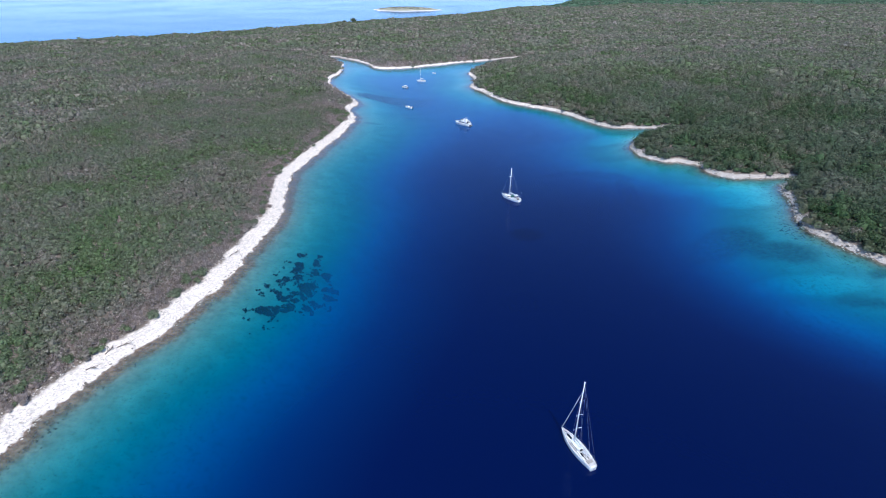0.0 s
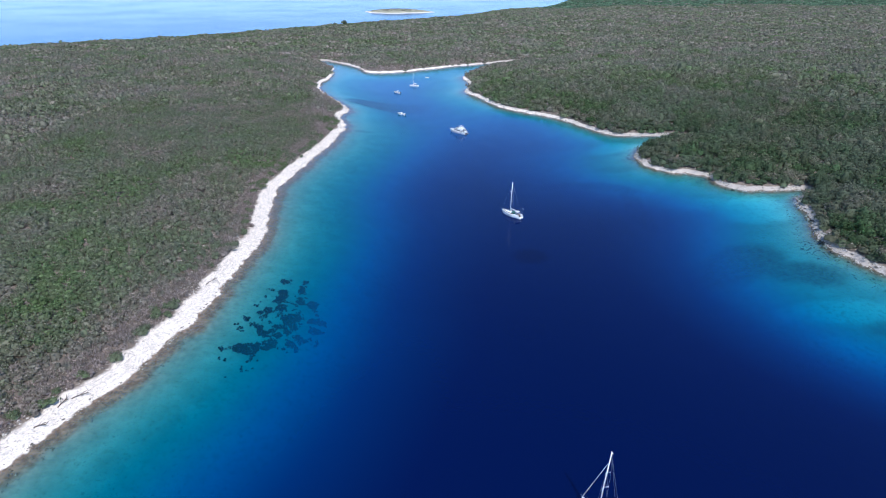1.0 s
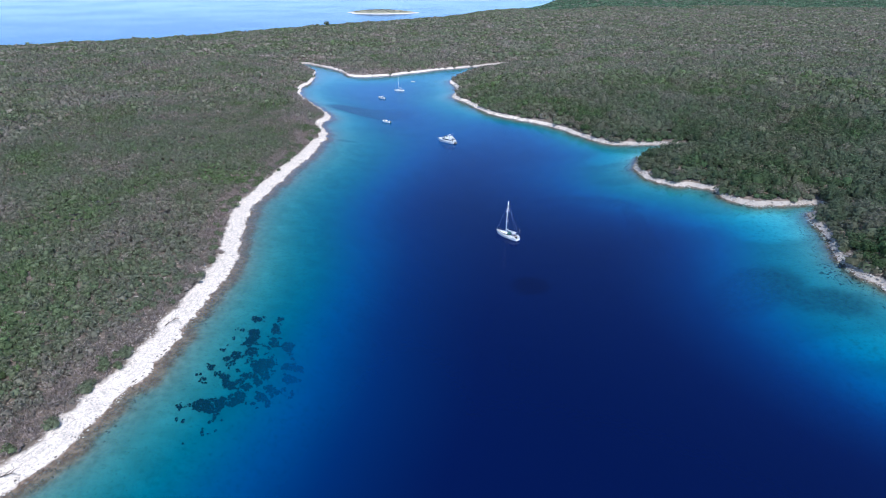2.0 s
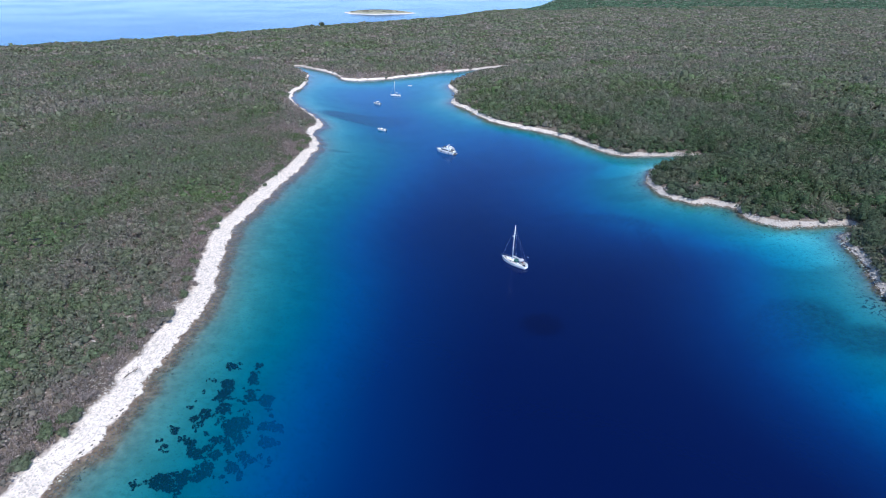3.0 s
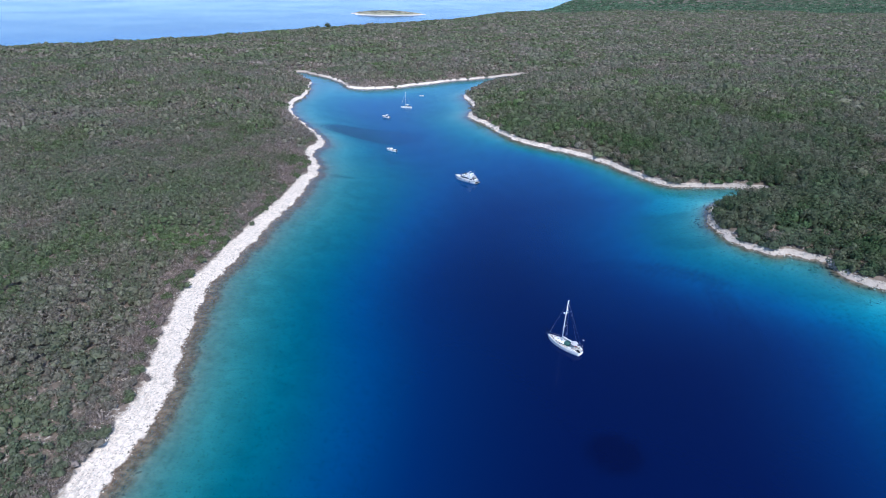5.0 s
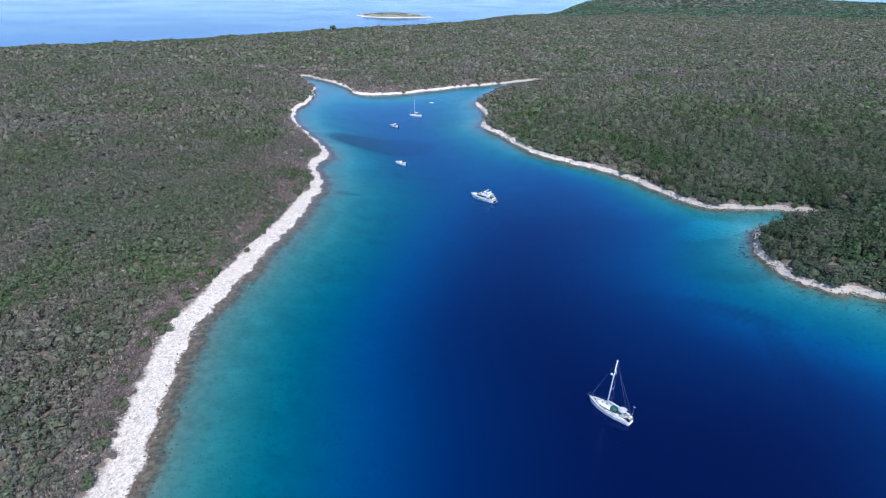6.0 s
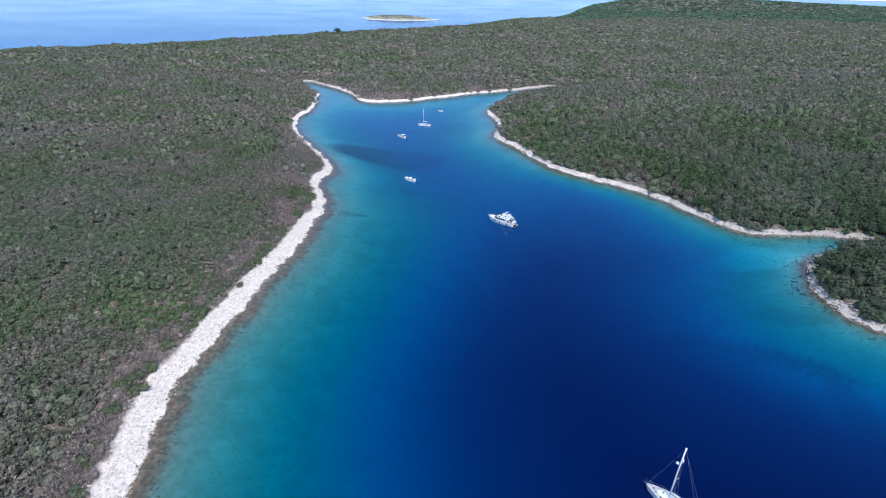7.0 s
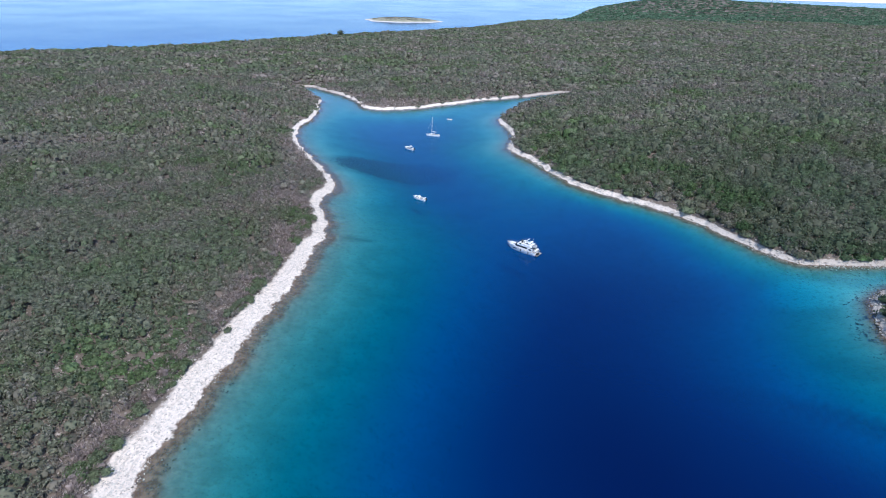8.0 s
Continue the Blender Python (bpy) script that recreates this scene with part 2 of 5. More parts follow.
_cove = smooth_line(SHORE_WEST + SHORE_NORTH + SHORE_EAST, 1.6)
_n = np.array([[value_noise(x, y, 5, 11) + value_noise(x, y, 2.2, 12) * 0.6 - 0.8, value_noise(x, y, 5, 13) + value_noise(x, y, 2.2, 14) * 0.6 - 0.8] for x, y in _cove])
LOOP = np.vstack([_cove + _n * 2.2, smooth_line(COAST_OUTER, 25)])


def inland(x, y):
    """Metres inland from the nearest shore; negative at sea."""
    x, y = np.ravel(x).astype(np.float32), np.ravel(y).astype(np.float32)
    a, b = LOOP.astype(np.float32), np.roll(LOOP, -1, axis=0).astype(np.float32)
    e = b - a
    ee = (e**2).sum(1)
    out = np.empty(len(x))
    for i in range(0, len(x), 2500):
        px, py = x[i:i + 2500, None], y[i:i + 2500, None]
        t = np.clip(((px - a[:, 0]) * e[:, 0] + (py - a[:, 1]) * e[:, 1]) / ee, 0, 1)
        dist = np.sqrt(((px - a[:, 0] - t * e[:, 0])**2 + (py - a[:, 1] - t * e[:, 1])**2).min(1))
        cross = ((a[:, 1] > py) != (b[:, 1] > py)) & (px < e[:, 0] * (py - a[:, 1]) / np.where(e[:, 1] == 0, np.float32(1e-6), e[:, 1]) + a[:, 0])
        out[i:i + 2500] = np.where(cross.sum(1) % 2 == 1, dist, -dist)
    return out


def east_share(x, y):
    """1 on the steeper eastern side of the cove, 0 on the low western side."""
    return step_up(-10, 50, x) * (1 - step_up(470, 620, y))


def strip_width(x, y):
    west = 6.0 - 2.6 * step_up(315, 365, y) - 1.7 * step_up(400, 480, y) - 0.8 * step_up(530, 580, y)
    return west + (0.5 + 1.4 * value_noise(x, y, 8, 17) - west) * east_share(x, y)


def terrain(x, y, s):
    x, y = np.ravel(x).astype(float), np.ravel(y).astype(float)
    east, w = east_share(x, y), strip_width(x, y)
    rough = fractal(x, y, 26, 1) - 0.5
    fine = fractal(x, y, 4, 5) - 0.5
    back = np.maximum(s - w, 0)
    low = 9.0 * (1 - np.exp(-back * 0.042 / 9.0))
    high = 12.0 * (1 - np.exp(-back * 0.17 / 12.0))
    land = 0.1 + 1.25 * np.clip(s / w, 0, 1)**0.9 + low * (1 - east) + high * east
    land += (rough + 0.5) * np.clip(back / 12, 0, 1) * 2.0 + fine * 0.2 + 0.25 * np.clip(back / 2, 0, 1)
    ridge = 31 * step_up(455, 725, x) * (1 - 0.35 * step_up(950, 1600, x)) * np.exp(-((y - 2120) / 190)**2)
    land += ridge + 9 * np.exp(-((x - 846) / 120)**2 - ((y - 2120) / 190)**2)
    d = np.maximum(-s, 0)
    ledge = 3.2 - 1.9 * np.maximum(east, step_up(380, 500, y))
    shelf = 60 - 10 * step_up(30, 70, x) - 6 * (1 - step_up(150, 260, y)) * (1 - step_up(0, 40, x)) + 3 * step_up(40, 80, x) * np.exp(-((y - 262) / 30)**2) + 60 * np.exp(-(((x - 142) / 55)**2 + ((y - 148) / 42)**2)) + 40 * np.exp(-(((x - 146) / 18)**2 + ((y - 228) / 24)**2)) - 24 * step_up(5, 45, x) * step_up(270, 355, y) - 26 * step_up(330, 420, y)
    shelf = np.maximum(shelf, 16)
    full = np.interp(y, [80, 200, 250, 300, 340, 400, 450, 560, 900, 1300], [31, 29, 27, 21, 15, 10.5, 8.5, 7.3, 14, 40])
    off = np.maximum(d - ledge, 0)
    sea = -0.05 - 0.14 * np.minimum(d, ledge) - full * (1 - np.exp(-(off / shelf)**2.5)) - (1.9 + 1.6 * step_up(60, 100, x)) * (1 - np.exp(-off / 5.0))
    sea += fine * 0.5 * np.clip(d / 3, 0, 1) + rough * np.clip(off / 15, 0, 1) * 1.2
    return np.where(s > 0, land, sea)


def axis_lines(lo, hi, step, far_lo, far_hi, grow=1.075):
    core = list(np.arange(lo, hi + step, step))
    up, down = [core[-1]], [core[0]]
    g = step
    while up[-1] < far_hi:
        g *= grow
        up.append(up[-1] + g)
    g = step
    while down[-1] > far_lo:
        g *= grow
        down.append(down[-1] - g)
    return np.array(down[:0:-1] + core + up[1:])


def mesh_from_arrays(name, verts, faces, material, smooth=False):
    me = bpy.data.meshes.new(name)
    verts, faces = np.asarray(verts, np.float32), np.asarray(faces, np.int32)
    k = faces.shape[1]
    me.vertices.add(len(verts))
    me.vertices.foreach_set("co", verts.ravel())
    me.loops.add(faces.size)
    me.loops.foreach_set("vertex_index", faces.ravel())
    me.polygons.add(len(faces))
    me.polygons.foreach_set("loop_start", np.arange(0, faces.size, k, dtype=np.int32))
    me.polygons.foreach_set("use_smooth", np.full(len(faces), smooth))
    me.update(calc_edges=True)
    me.materials.append(material)
    return me


def float_attribute(me, name, values):
    me.attributes.new(name, "FLOAT", "POINT").data.foreach_set("value", np.asarray(values, np.float32))


# ---- ground and sea ----
GX = axis_lines(-190, 230, 2.0, -4300, 4300)
GY = axis_lines(56, 660, 2.0, -1500, 4600)
gx, gy = [a.ravel() for a in np.meshgrid(GX, GY)]
gs = inland(gx, gy)
gz = terrain(gx, gy, gs)
# currents have smoothed the deeper bed
_z, _deep = gz.reshape(len(GY), len(GX)), (gs < -6).reshape(len(GY), len(GX))
for _ in range(22):
    _mean = (np.roll(_z, 1, 0) + np.roll(_z, -1, 0) + np.roll(_z, 1, 1) + np.roll(_z, -1, 1)) / 4
    _z = np.where(_deep, _mean, _z)
gz = _z.ravel() - 8 * (1 - step_up(0.7, 1.2, np.hypot((gx - 31.5) / 6.0, (gy - 182) / 5.5)))
_i = np.arange(len(GX) * len(GY)).reshape(len(GY), len(GX))
quads = np.stack([_i[:-1, :-1], _i[:-1, 1:], _i[1:, 1:], _i[1:, :-1]], -1).reshape(-1, 4)


def drifts(x, y, ovals, seed, ragged):
    """Soft-edged patches on the bed: ovals of x, y, two half-widths, a turn in degrees and a strength."""
    out = np.zeros(len(x))
    edge = ragged * (fractal(x, y, 11, seed) - 0.5)
    for cx, cy, rx, ry, turn, strength in ovals:
        c, d = math.cos(radians(turn)), math.sin(radians(turn))
        u, v = (x - cx) * c + (y - cy) * d, (y - cy) * c - (x - cx) * d
        out = np.maximum(out, strength * (1 - step_up(0.62, 1.12, np.hypot(u / rx, v / ry) + edge)))
    return out


# pale sand of the eastern bays, and meadows of seagrass between
PALE = [(138, 231, 17, 15, 0, 1.0), (118, 240, 18, 6, -20, 0.6), (122, 155, 20, 7, -8, 1.0), (116, 132, 20, 9, -50, 0.9), (106, 320, 22, 8, -10, 0.7), (112, 305, 10, 12, 0, 0.5)]
MEADOW = [(110, 190, 18, 14, 30, 1.0), (124, 177, 15, 9, -25, 0.9), (133, 143, 12, 3.5, -12, 0.8), (148, 157, 6, 3, 0, 0.9), (119, 113, 14, 4, -30, 0.7),
          (82, 268, 20, 3.6, -38, 1.0), (92, 246, 4.5, 17, 12, 0.9), (64, 282, 12, 4, -30, 0.5), (93, 284, 13, 6, -25, 0.4), (-47, 352, 8, 2.4, 0, 0.7), (-30, 310, 6, 3, 20, 0.25), (-40, 446, 38, 22, -7, 0.72), (31.5, 182, 8, 8, 0, 0.8)]
me_ground = mesh_from_arrays("ground", np.stack([gx, gy, gz], 1), quads, M_GROUND, True)
float_attribute(me_ground, "bright_sand", drifts(gx, gy, PALE, 81, 0.5))
float_attribute(me_ground, "meadow", drifts(gx, gy, MEADOW, 83, 0.45))
ground = new("ground", me_ground)
tagged(ground, "low limestone coast with white pebble shore and sandy sea bed", "ground", kind="structure")

wet = gz[quads].min(1) < 0.4
used, inverse = np.unique(quads[wet], return_inverse=True)
sea_mesh = mesh_from_arrays("water", np.stack([gx[used], gy[used], np.zeros(len(used))], 1), inverse.reshape(-1, 4), M_WATER, True)
float_attribute(sea_mesh, "depth", np.maximum(-gz[used], 0))
water = tagged(new("water", sea_mesh), "clear calm sea, turquoise over shallows and navy blue where deep", "sea", kind="structure")


def on_grid(values, x, y):
    """Values of the ground's grid between its corners."""
    x, y = np.ravel(x), np.ravel(y)
    ix = np.clip(np.searchsorted(GX, x) - 1, 0, len(GX) - 2)
    iy = np.clip(np.searchsorted(GY, y) - 1, 0, len(GY) - 2)
    fx = (x - GX[ix]) / (GX[ix + 1] - GX[ix])
    fy = (y - GY[iy]) / (GY[iy + 1] - GY[iy])
    z = values.reshape(len(GY), len(GX))
    return (z[iy, ix] * (1 - fx) + z[iy, ix + 1] * fx) * (1 - fy) + (z[iy + 1, ix] * (1 - fx) + z[iy + 1, ix + 1] * fx) * fy


def ground_at(x, y):
    return on_grid(gz, x, y)


def shore_at(x, y):
    return on_grid(gs, x, y)


# ---- woods ----
rng = np.random.default_rng(7)


def scatter(x0, x1, y0, y1, gap):
    nx, ny = int((x1 - x0) / gap), int((y1 - y0) / gap)
    x, y = np.meshgrid(np.arange(nx), np.arange(ny))
    x = x0 + (x + 0.5 * (y % 2) + rng.uniform(-0.6, 0.6, x.shape)) * gap
    y = y0 + (y + rng.uniform(-0.6, 0.6, y.shape)) * gap
    return x.ravel(), y.ravel()


def leaf_cloud(cx, cy, cz, radius, height, leaves, size, dry=None):
    """Triangular leaf clumps over the dome of every crown, or upright twigs on dry ones: vertices, faces."""
    n = len(cx)
    dry = np.zeros(n) if dry is None else dry
    twig = (rng.uniform(0, 1, (n, leaves)) < dry[:, None])[..., None]
    u = rng.uniform(-0.15, 1, (n, leaves))
    az = rng.uniform(0, 2 * np.pi, (n, leaves))
    flat = np.sqrt(np.clip(1 - u**2, 0, 1))
    way = np.stack([flat * np.cos(az), flat * np.sin(az), u], -1)
    lump = 1 + 0.22 * np.sin(az * 3 + rng.uniform(0, 6, (n, 1))) * flat
    reach = rng.uniform(0.72, 1.05, (n, leaves)) * lump
    centre = np.stack([cx[:, None] + way[..., 0] * radius[:, None] * reach, cy[:, None] + way[..., 1] * radius[:, None] * reach,
                       cz[:, None] + height[:, None] * (0.38 + 0.62 * way[..., 2] * reach)], -1)
    normal = way + rng.normal(0, 0.32, way.shape)
    normal[..., 2] += 0.2
    normal /= np.linalg.norm(normal, axis=-1, keepdims=True)
    up = way * 0.7 + rng.normal(0, 0.45, way.shape)
    up[..., 2] += 0.6
    side = np.where(twig, up, np.cross(normal, rng.normal(0, 1, normal.shape)))
    side /= np.linalg.norm(side, axis=-1, keepdims=True) + 1e-9
    other = np.where(twig, np.cross(rng.normal(0, 1, normal.shape), side), np.cross(normal, side))
    other /= np.linalg.norm(other, axis=-1, keepdims=True) + 1e-9
    r = (size * np.minimum(radius, 1.15 * np.median(radius)))[:, None, None] * rng.uniform(0.7, 1.3, (n, leaves, 1))
    long, broad = np.where(twig, 1.7, 1.0), np.where(twig, 0.3, 0.85)
    tri = np.stack([centre + side * r * long, centre - side * r * 0.55 * long + other * r * broad, centre - side * r * 0.55 * long - other * r * broad], 2)
    verts = tri.reshape(-1, 3)
    return verts, np.arange(len(verts), dtype=np.int32).reshape(-1, 3)


def crown_cores(cx, cy, cz, radius, height, k=6):
    """A rounded inner body under the leaves of every crown: vertices, faces, vertices to each."""
    n = len(cx)
    rows_ = ((0.97, 0.15), (0.72, 0.80))
    a = rng.uniform(0, 6.283, (n, 1, 1)) + np.arange(k)[None, None, :] * (2 * np.pi / k)
    wob = rng.uniform(0.78, 1.18, (n, 2, k))
    out = np.array([r for r, _ in rows_])[None, :, None] * wob * radius[:, None, None]
    z = cz[:, None, None] + height[:, None, None] * np.array([h for _, h in rows_])[None, :, None] * rng.uniform(0.85, 1.1, (n, 2, k))
    ring = np.stack([cx[:, None, None] + out * np.cos(a), cy[:, None, None] + out * np.sin(a), z], -1).reshape(n, 2 * k, 3)
    tip = np.stack([cx + rng.normal(0, 0.12, n) * radius, cy + rng.normal(0, 0.12, n) * radius, cz + height], -1)[:, None]
    verts = np.concatenate([ring, tip], 1)
    f = []
    for i in range(k):
        j = (i + 1) % k
        f += [(i, j, k + j), (i, k + j, k + i), (k + i, k + j, 2 * k)]
    faces = np.array(f)[None] + (2 * k + 1) * np.arange(n)[:, None, None]
    return verts.reshape(-1, 3), faces.reshape(-1, 3), 2 * k + 1


def oak_share(x, y):
    """Evergreen oak grows on the eastern side and thins out northwards and inland."""
    patch = 0.5 * (fractal(x, y, 70, 61) - 0.5)
    return np.clip((1 - step_up(270, 520, y + 60 * patch)) * step_up(-10, 40, x) * (1 - step_up(260, 420, x)) + patch * 0.5, 0, 1)


def tone_of(x, y, s):
    """How green a bush is: dry near the pebbles, in drifts elsewhere."""
    drift = fractal(x, y, 21, 21)
    fine = fractal(x, y, 9, 25)
    wide = 0.80 + 0.15 * (1 - step_up(180, 330, y)) - 0.3 * east_share(x, y)
    t = 0.47 + (0.10 * (1 - step_up(240, 420, y)) + 0.16 * (1 - step_up(120, 230, y))) * (x < 0) + wide * (drift - 0.48) + (0.55 + 0.35 * east_share(x, y)) * (fine - 0.47) + rng.normal(0, 0.10, len(x))
    dry = np.exp(-np.maximum(s - 9, 0) / 6) * (1 - east_share(x, y)) * step_up(0.25, 0.45, value_noise(x, y, 17, 33)) * (1 - 0.75 * step_up(360, 440, y))
    coast = 0.22 * np.exp(-s / 70) * step_up(650, 800, y)
    return np.clip(t - 0.8 * dry + coast + 0.12 * east_share(x, y), 0, 1)


def wood(name, label, x, y, radius, height, leaves, size, material=None):
    s = shore_at(x, y)
    w = strip_width(x, y)
    bare = (1 - east_share(x, y)) * np.exp(-np.maximum(s - w, 0) / 9) * step_up(0.35, 0.6, fractal(x, y, 20, 51))
    keep = (s > w + radius * (0.55 - 0.42 * east_share(x, y)) * (1 - 1.3 * step_up(480, 530, y))) & (rng.uniform(0, 1, len(x)) > (0.08 + 0.22 * (s < w + 3)) * bare)
    x, y, s = x[keep], y[keep], s[keep]
    radius, height = radius[keep], height[keep]
    # crowns stand in swells over hollow places
    swell = fractal(x, y, 15, 47) * np.clip((s - w[keep]) / 14, 0, 1)
    height = height * (0.62 + 0.75 * swell)
    z = ground_at(x, y) + (1.6 * np.maximum(swell - 0.42, 0) + 6.5 * np.maximum(fractal(x * 0.7, y, 24, 49) - 0.46, 0) * np.clip((s - w[keep]) / 30, 0, 1)) * step_up(90, 260, y)
    tone = tone_of(x, y, s)
    dry = np.clip((0.34 - tone) / 0.25, 0, 1)
    twigs = np.maximum(dry, np.where(x < 5, 0.42, 0.22)) if leaves > 12 else dry
    verts, faces = leaf_cloud(x, y, z, radius, height, leaves, size, twigs)
    thick = (0.69 - 0.38 * dry) if leaves > 40 else (0.75 - 0.25 * dry) if leaves > 12 else (0.84 - 0.12 * dry)
    core, core_faces, per = crown_cores(x, y, z, radius * thick, height * thick, 5)
    me = mesh_from_arrays(name, np.vstack([verts, core]), np.vstack([faces, core_faces + len(verts)]), material or M_LEAF)
    leaf_tone = np.clip(np.repeat(tone, leaves) + rng.normal(0, 0.07, len(tone) * leaves), 0, 1)
    float_attribute(me, "tone", np.concatenate([np.repeat(leaf_tone, 3), np.repeat(tone, per)]))
    oak = np.clip(oak_share(x, y) + rng.normal(0, 0.15, len(x)), 0, 1)
    float_attribute(me, "oak", np.concatenate([np.repeat(oak, leaves * 3), np.repeat(oak, per)]))
    smooth = np.zeros(len(me.polygons), bool)
    smooth[len(faces):] = True
    me.polygons.foreach_set("use_smooth", smooth)
    return tagged(new(name, me), label, "maquis", kind="stuff")


def sized(x, y, low, high):
    big = rng.lognormal(0.0, 0.22 + 0.04 * east_share(x, y), len(x)) * (0.75 + 0.5 * fractal(x, y, 22, 41))
    east = east_share(x, y)
    return big * (low * (1 - east) + high * east)


def in_sight(x, y):
    """Leaves out land far aside of the cove, which stays out of view."""
    return np.abs(x) < 95 + 0.80 * np.maximum(y, 60)


def maquis(name, label, area, gap, low, high, leaves, size, keep=None, material=None):
    """Fills an area of the plan with shrubs; low and high are the radius and height of crowns, west and east."""
    x, y = scatter(*area, gap)
    m = in_sight(x, y)
    if keep is not None:
        m &= keep(x, y)
    x, y = x[m], y[m]
    return wood(name, label, x, y, sized(x, y, low[0], high[0]), sized(x, y, low[1], high[1]), leaves, size, material)


def tall_grown(x, y):
    """Land near the cove, with a ragged border, where the shrubs are densest."""
    drift = 90 * (fractal(x, y, 24, 71) - 0.5) + 60 * (value_noise(x, y, 5, 73) - 0.5)
    return (x > -214) & (x < 259) & (y > 61) & (y + drift < np.where(x < 5, 415, 455))


def between(lo, hi):
    """A belt of the plan across the view, with a ragged border, beyond the shrubs near the cove."""
    def keep(x, y):
        far = step_up(1050, 1500, y)
        v = y + (50 + 60 * far) * (fractal(x, y, 20, 75) - 0.5) + 420 * far * (fractal(x, y, 170, 77) - 0.5)
        return ~tall_grown(x, y) & (v >= lo) & (v < hi)

    return keep


maquis("western_maquis", "dense low maquis of olive green and dry grey-brown shrubs", (-215, 5, 60, 480), 2.0, (1.5, 1.9), (1.7, 2.8), 50, 0.205, lambda x, y: tall_grown(x, y) & (x < 5))
maquis("eastern_maquis", "dense taller maquis with rounded grey-green crowns", (5, 260, 60, 520), 2.95, (1.9, 2.4), (2.75, 3.6), 70, 0.15, lambda x, y: tall_grown(x, y) & (x >= 5))
maquis("middle_maquis", "maquis covering the low land round the cove, grey-green", (-600, 600, -20, 660), 3.3, (2.1, 2.6), (2.8, 3.6), 16, 0.28, between(-200, 640))
maquis("inland_maquis", "grey-brown and olive maquis on the plain behind the cove", (-800, 800, 600, 960), 4.3, (2.8, 2.6), (3.4, 3.0), 6, 0.40, between(640, 930))
maquis("far_maquis", "distant grey-green maquis reaching the outer coast", (-900, 1300, 880, 1560), 6.5, (4.2, 2.7), (4.2, 2.7), 4, 0.38, between(930, 1500))
# the hill's scrub wears the leaf colour with haze painted in
maquis("hill_scrub", "smooth green scrub covering the distant hill, haze mixed into its colour", (-300, 2600, 1460, 2650), 12.0, (7.6, 1.5), (7.6, 1.5), 2, 0.28, between(1500, 2700), M_HAZY_HILL)



def dry_brush():
    """Leafless purplish brush that fills the edge between the pebbles and the maquis."""
    x, y = scatter(-120, -50, 62, 470, 1.15)
    s, w = shore_at(x, y), strip_width(x, y)
    depth = 3.0 + 8.0 * fractal(x, y, 26, 93)
    m = (s > w + 0.5) & (s < w + depth) & (value_noise(x, y, 6, 95) > 0.22)
    x, y = x[m], y[m]
    n = len(x)
    verts, faces = leaf_cloud(x, y, ground_at(x, y), rng.uniform(0.6, 1.05, n), rng.uniform(0.7, 1.5, n), 16, 0.30, np.ones(n))
    me = mesh_from_arrays("dry_brush", verts, faces, M_LEAF)
    float_attribute(me, "tone", np.repeat(np.clip(rng.normal(0.10, 0.10, n), 0, 1), 48))
    float_attribute(me, "oak", np.zeros(n * 48))
    return tagged(new("dry_brush", me), "dry leafless purple-brown brush behind the white pebbles", "brush", kind="stuff")


dry_brush()

# ---- making of things ----


def part(name, bm, material, parent, label="", smooth=False):
    """One mesh object from a bmesh, under a thing or a part."""
    me = bpy.data.meshes.new(name)
    bmesh.ops.recalc_face_normals(bm, faces=bm.faces)
    if smooth:
        for f in bm.faces:
            f.smooth = True
    bm.to_mesh(me)
    bm.free()
    me.materials.append(material)
    ob = new(name, me)
    ob.parent = parent
    return tagged(ob, label)


def thing(name, m, label, category, group=""):
    ob = new(name)
    ob.matrix_world = m
    return tagged(ob, label, category, group)


def rings(bm, loops, closed=True, cap=True):
    """Skin over loops of points, each of the same count."""
    made = [[bm.verts.new(p) for p in loop] for loop in loops]
    n = len(made[0])
    for a, b in zip(made, made[1:]):
        for i in range(n if closed else n - 1):
            j = (i + 1) % n
            bm.faces.new((a[i], a[j], b[j], b[i]))
    if cap:
        bm.faces.new(made[0][::-1])
        bm.faces.new(made[-1])
    return bm


def tube(points, radius, sides=6, taper=1.0):
    """A round bar along points."""
    bm = bmesh.new()
    pts = [Vector(p) for p in points]
    loops = []
    for i, p in enumerate(pts):
        way = (pts[min(i + 1, len(pts) - 1)] - pts[max(i - 1, 0)]).normalized()
        side = way.orthogonal().normalized()
        up = way.cross(side)
        r = radius * (1 + (taper - 1) * i / (len(pts) - 1))
        loops.append([p + side * r * math.cos(a) + up * r * math.sin(a) for a in (2 * math.pi * k / sides for k in range(sides))])
    return rings(bm, loops)


def block(x0, x1, y0, y1, z0, z1, bevel=0.03, top=1.0, rake=0.0):
    """A bevelled block; its top may be narrower and lean aft at the front."""
    bm = bmesh.new()
    cx, cy = (x0 + x1) / 2, (y0 + y1) / 2
    low = [(x0, y0, z0), (x1, y0, z0), (x1, y1, z0), (x0, y1, z0)]
    high = [(cx + (x - cx) * top - (rake if x > cx else 0), cy + (y - cy) * top, z1) for x, y, _ in low]
    rings(bm, [low, high])
    if bevel:
        bmesh.ops.bevel(bm, geom=bm.edges[:], offset=bevel, segments=2, affect="EDGES", profile=0.5)
    return bm


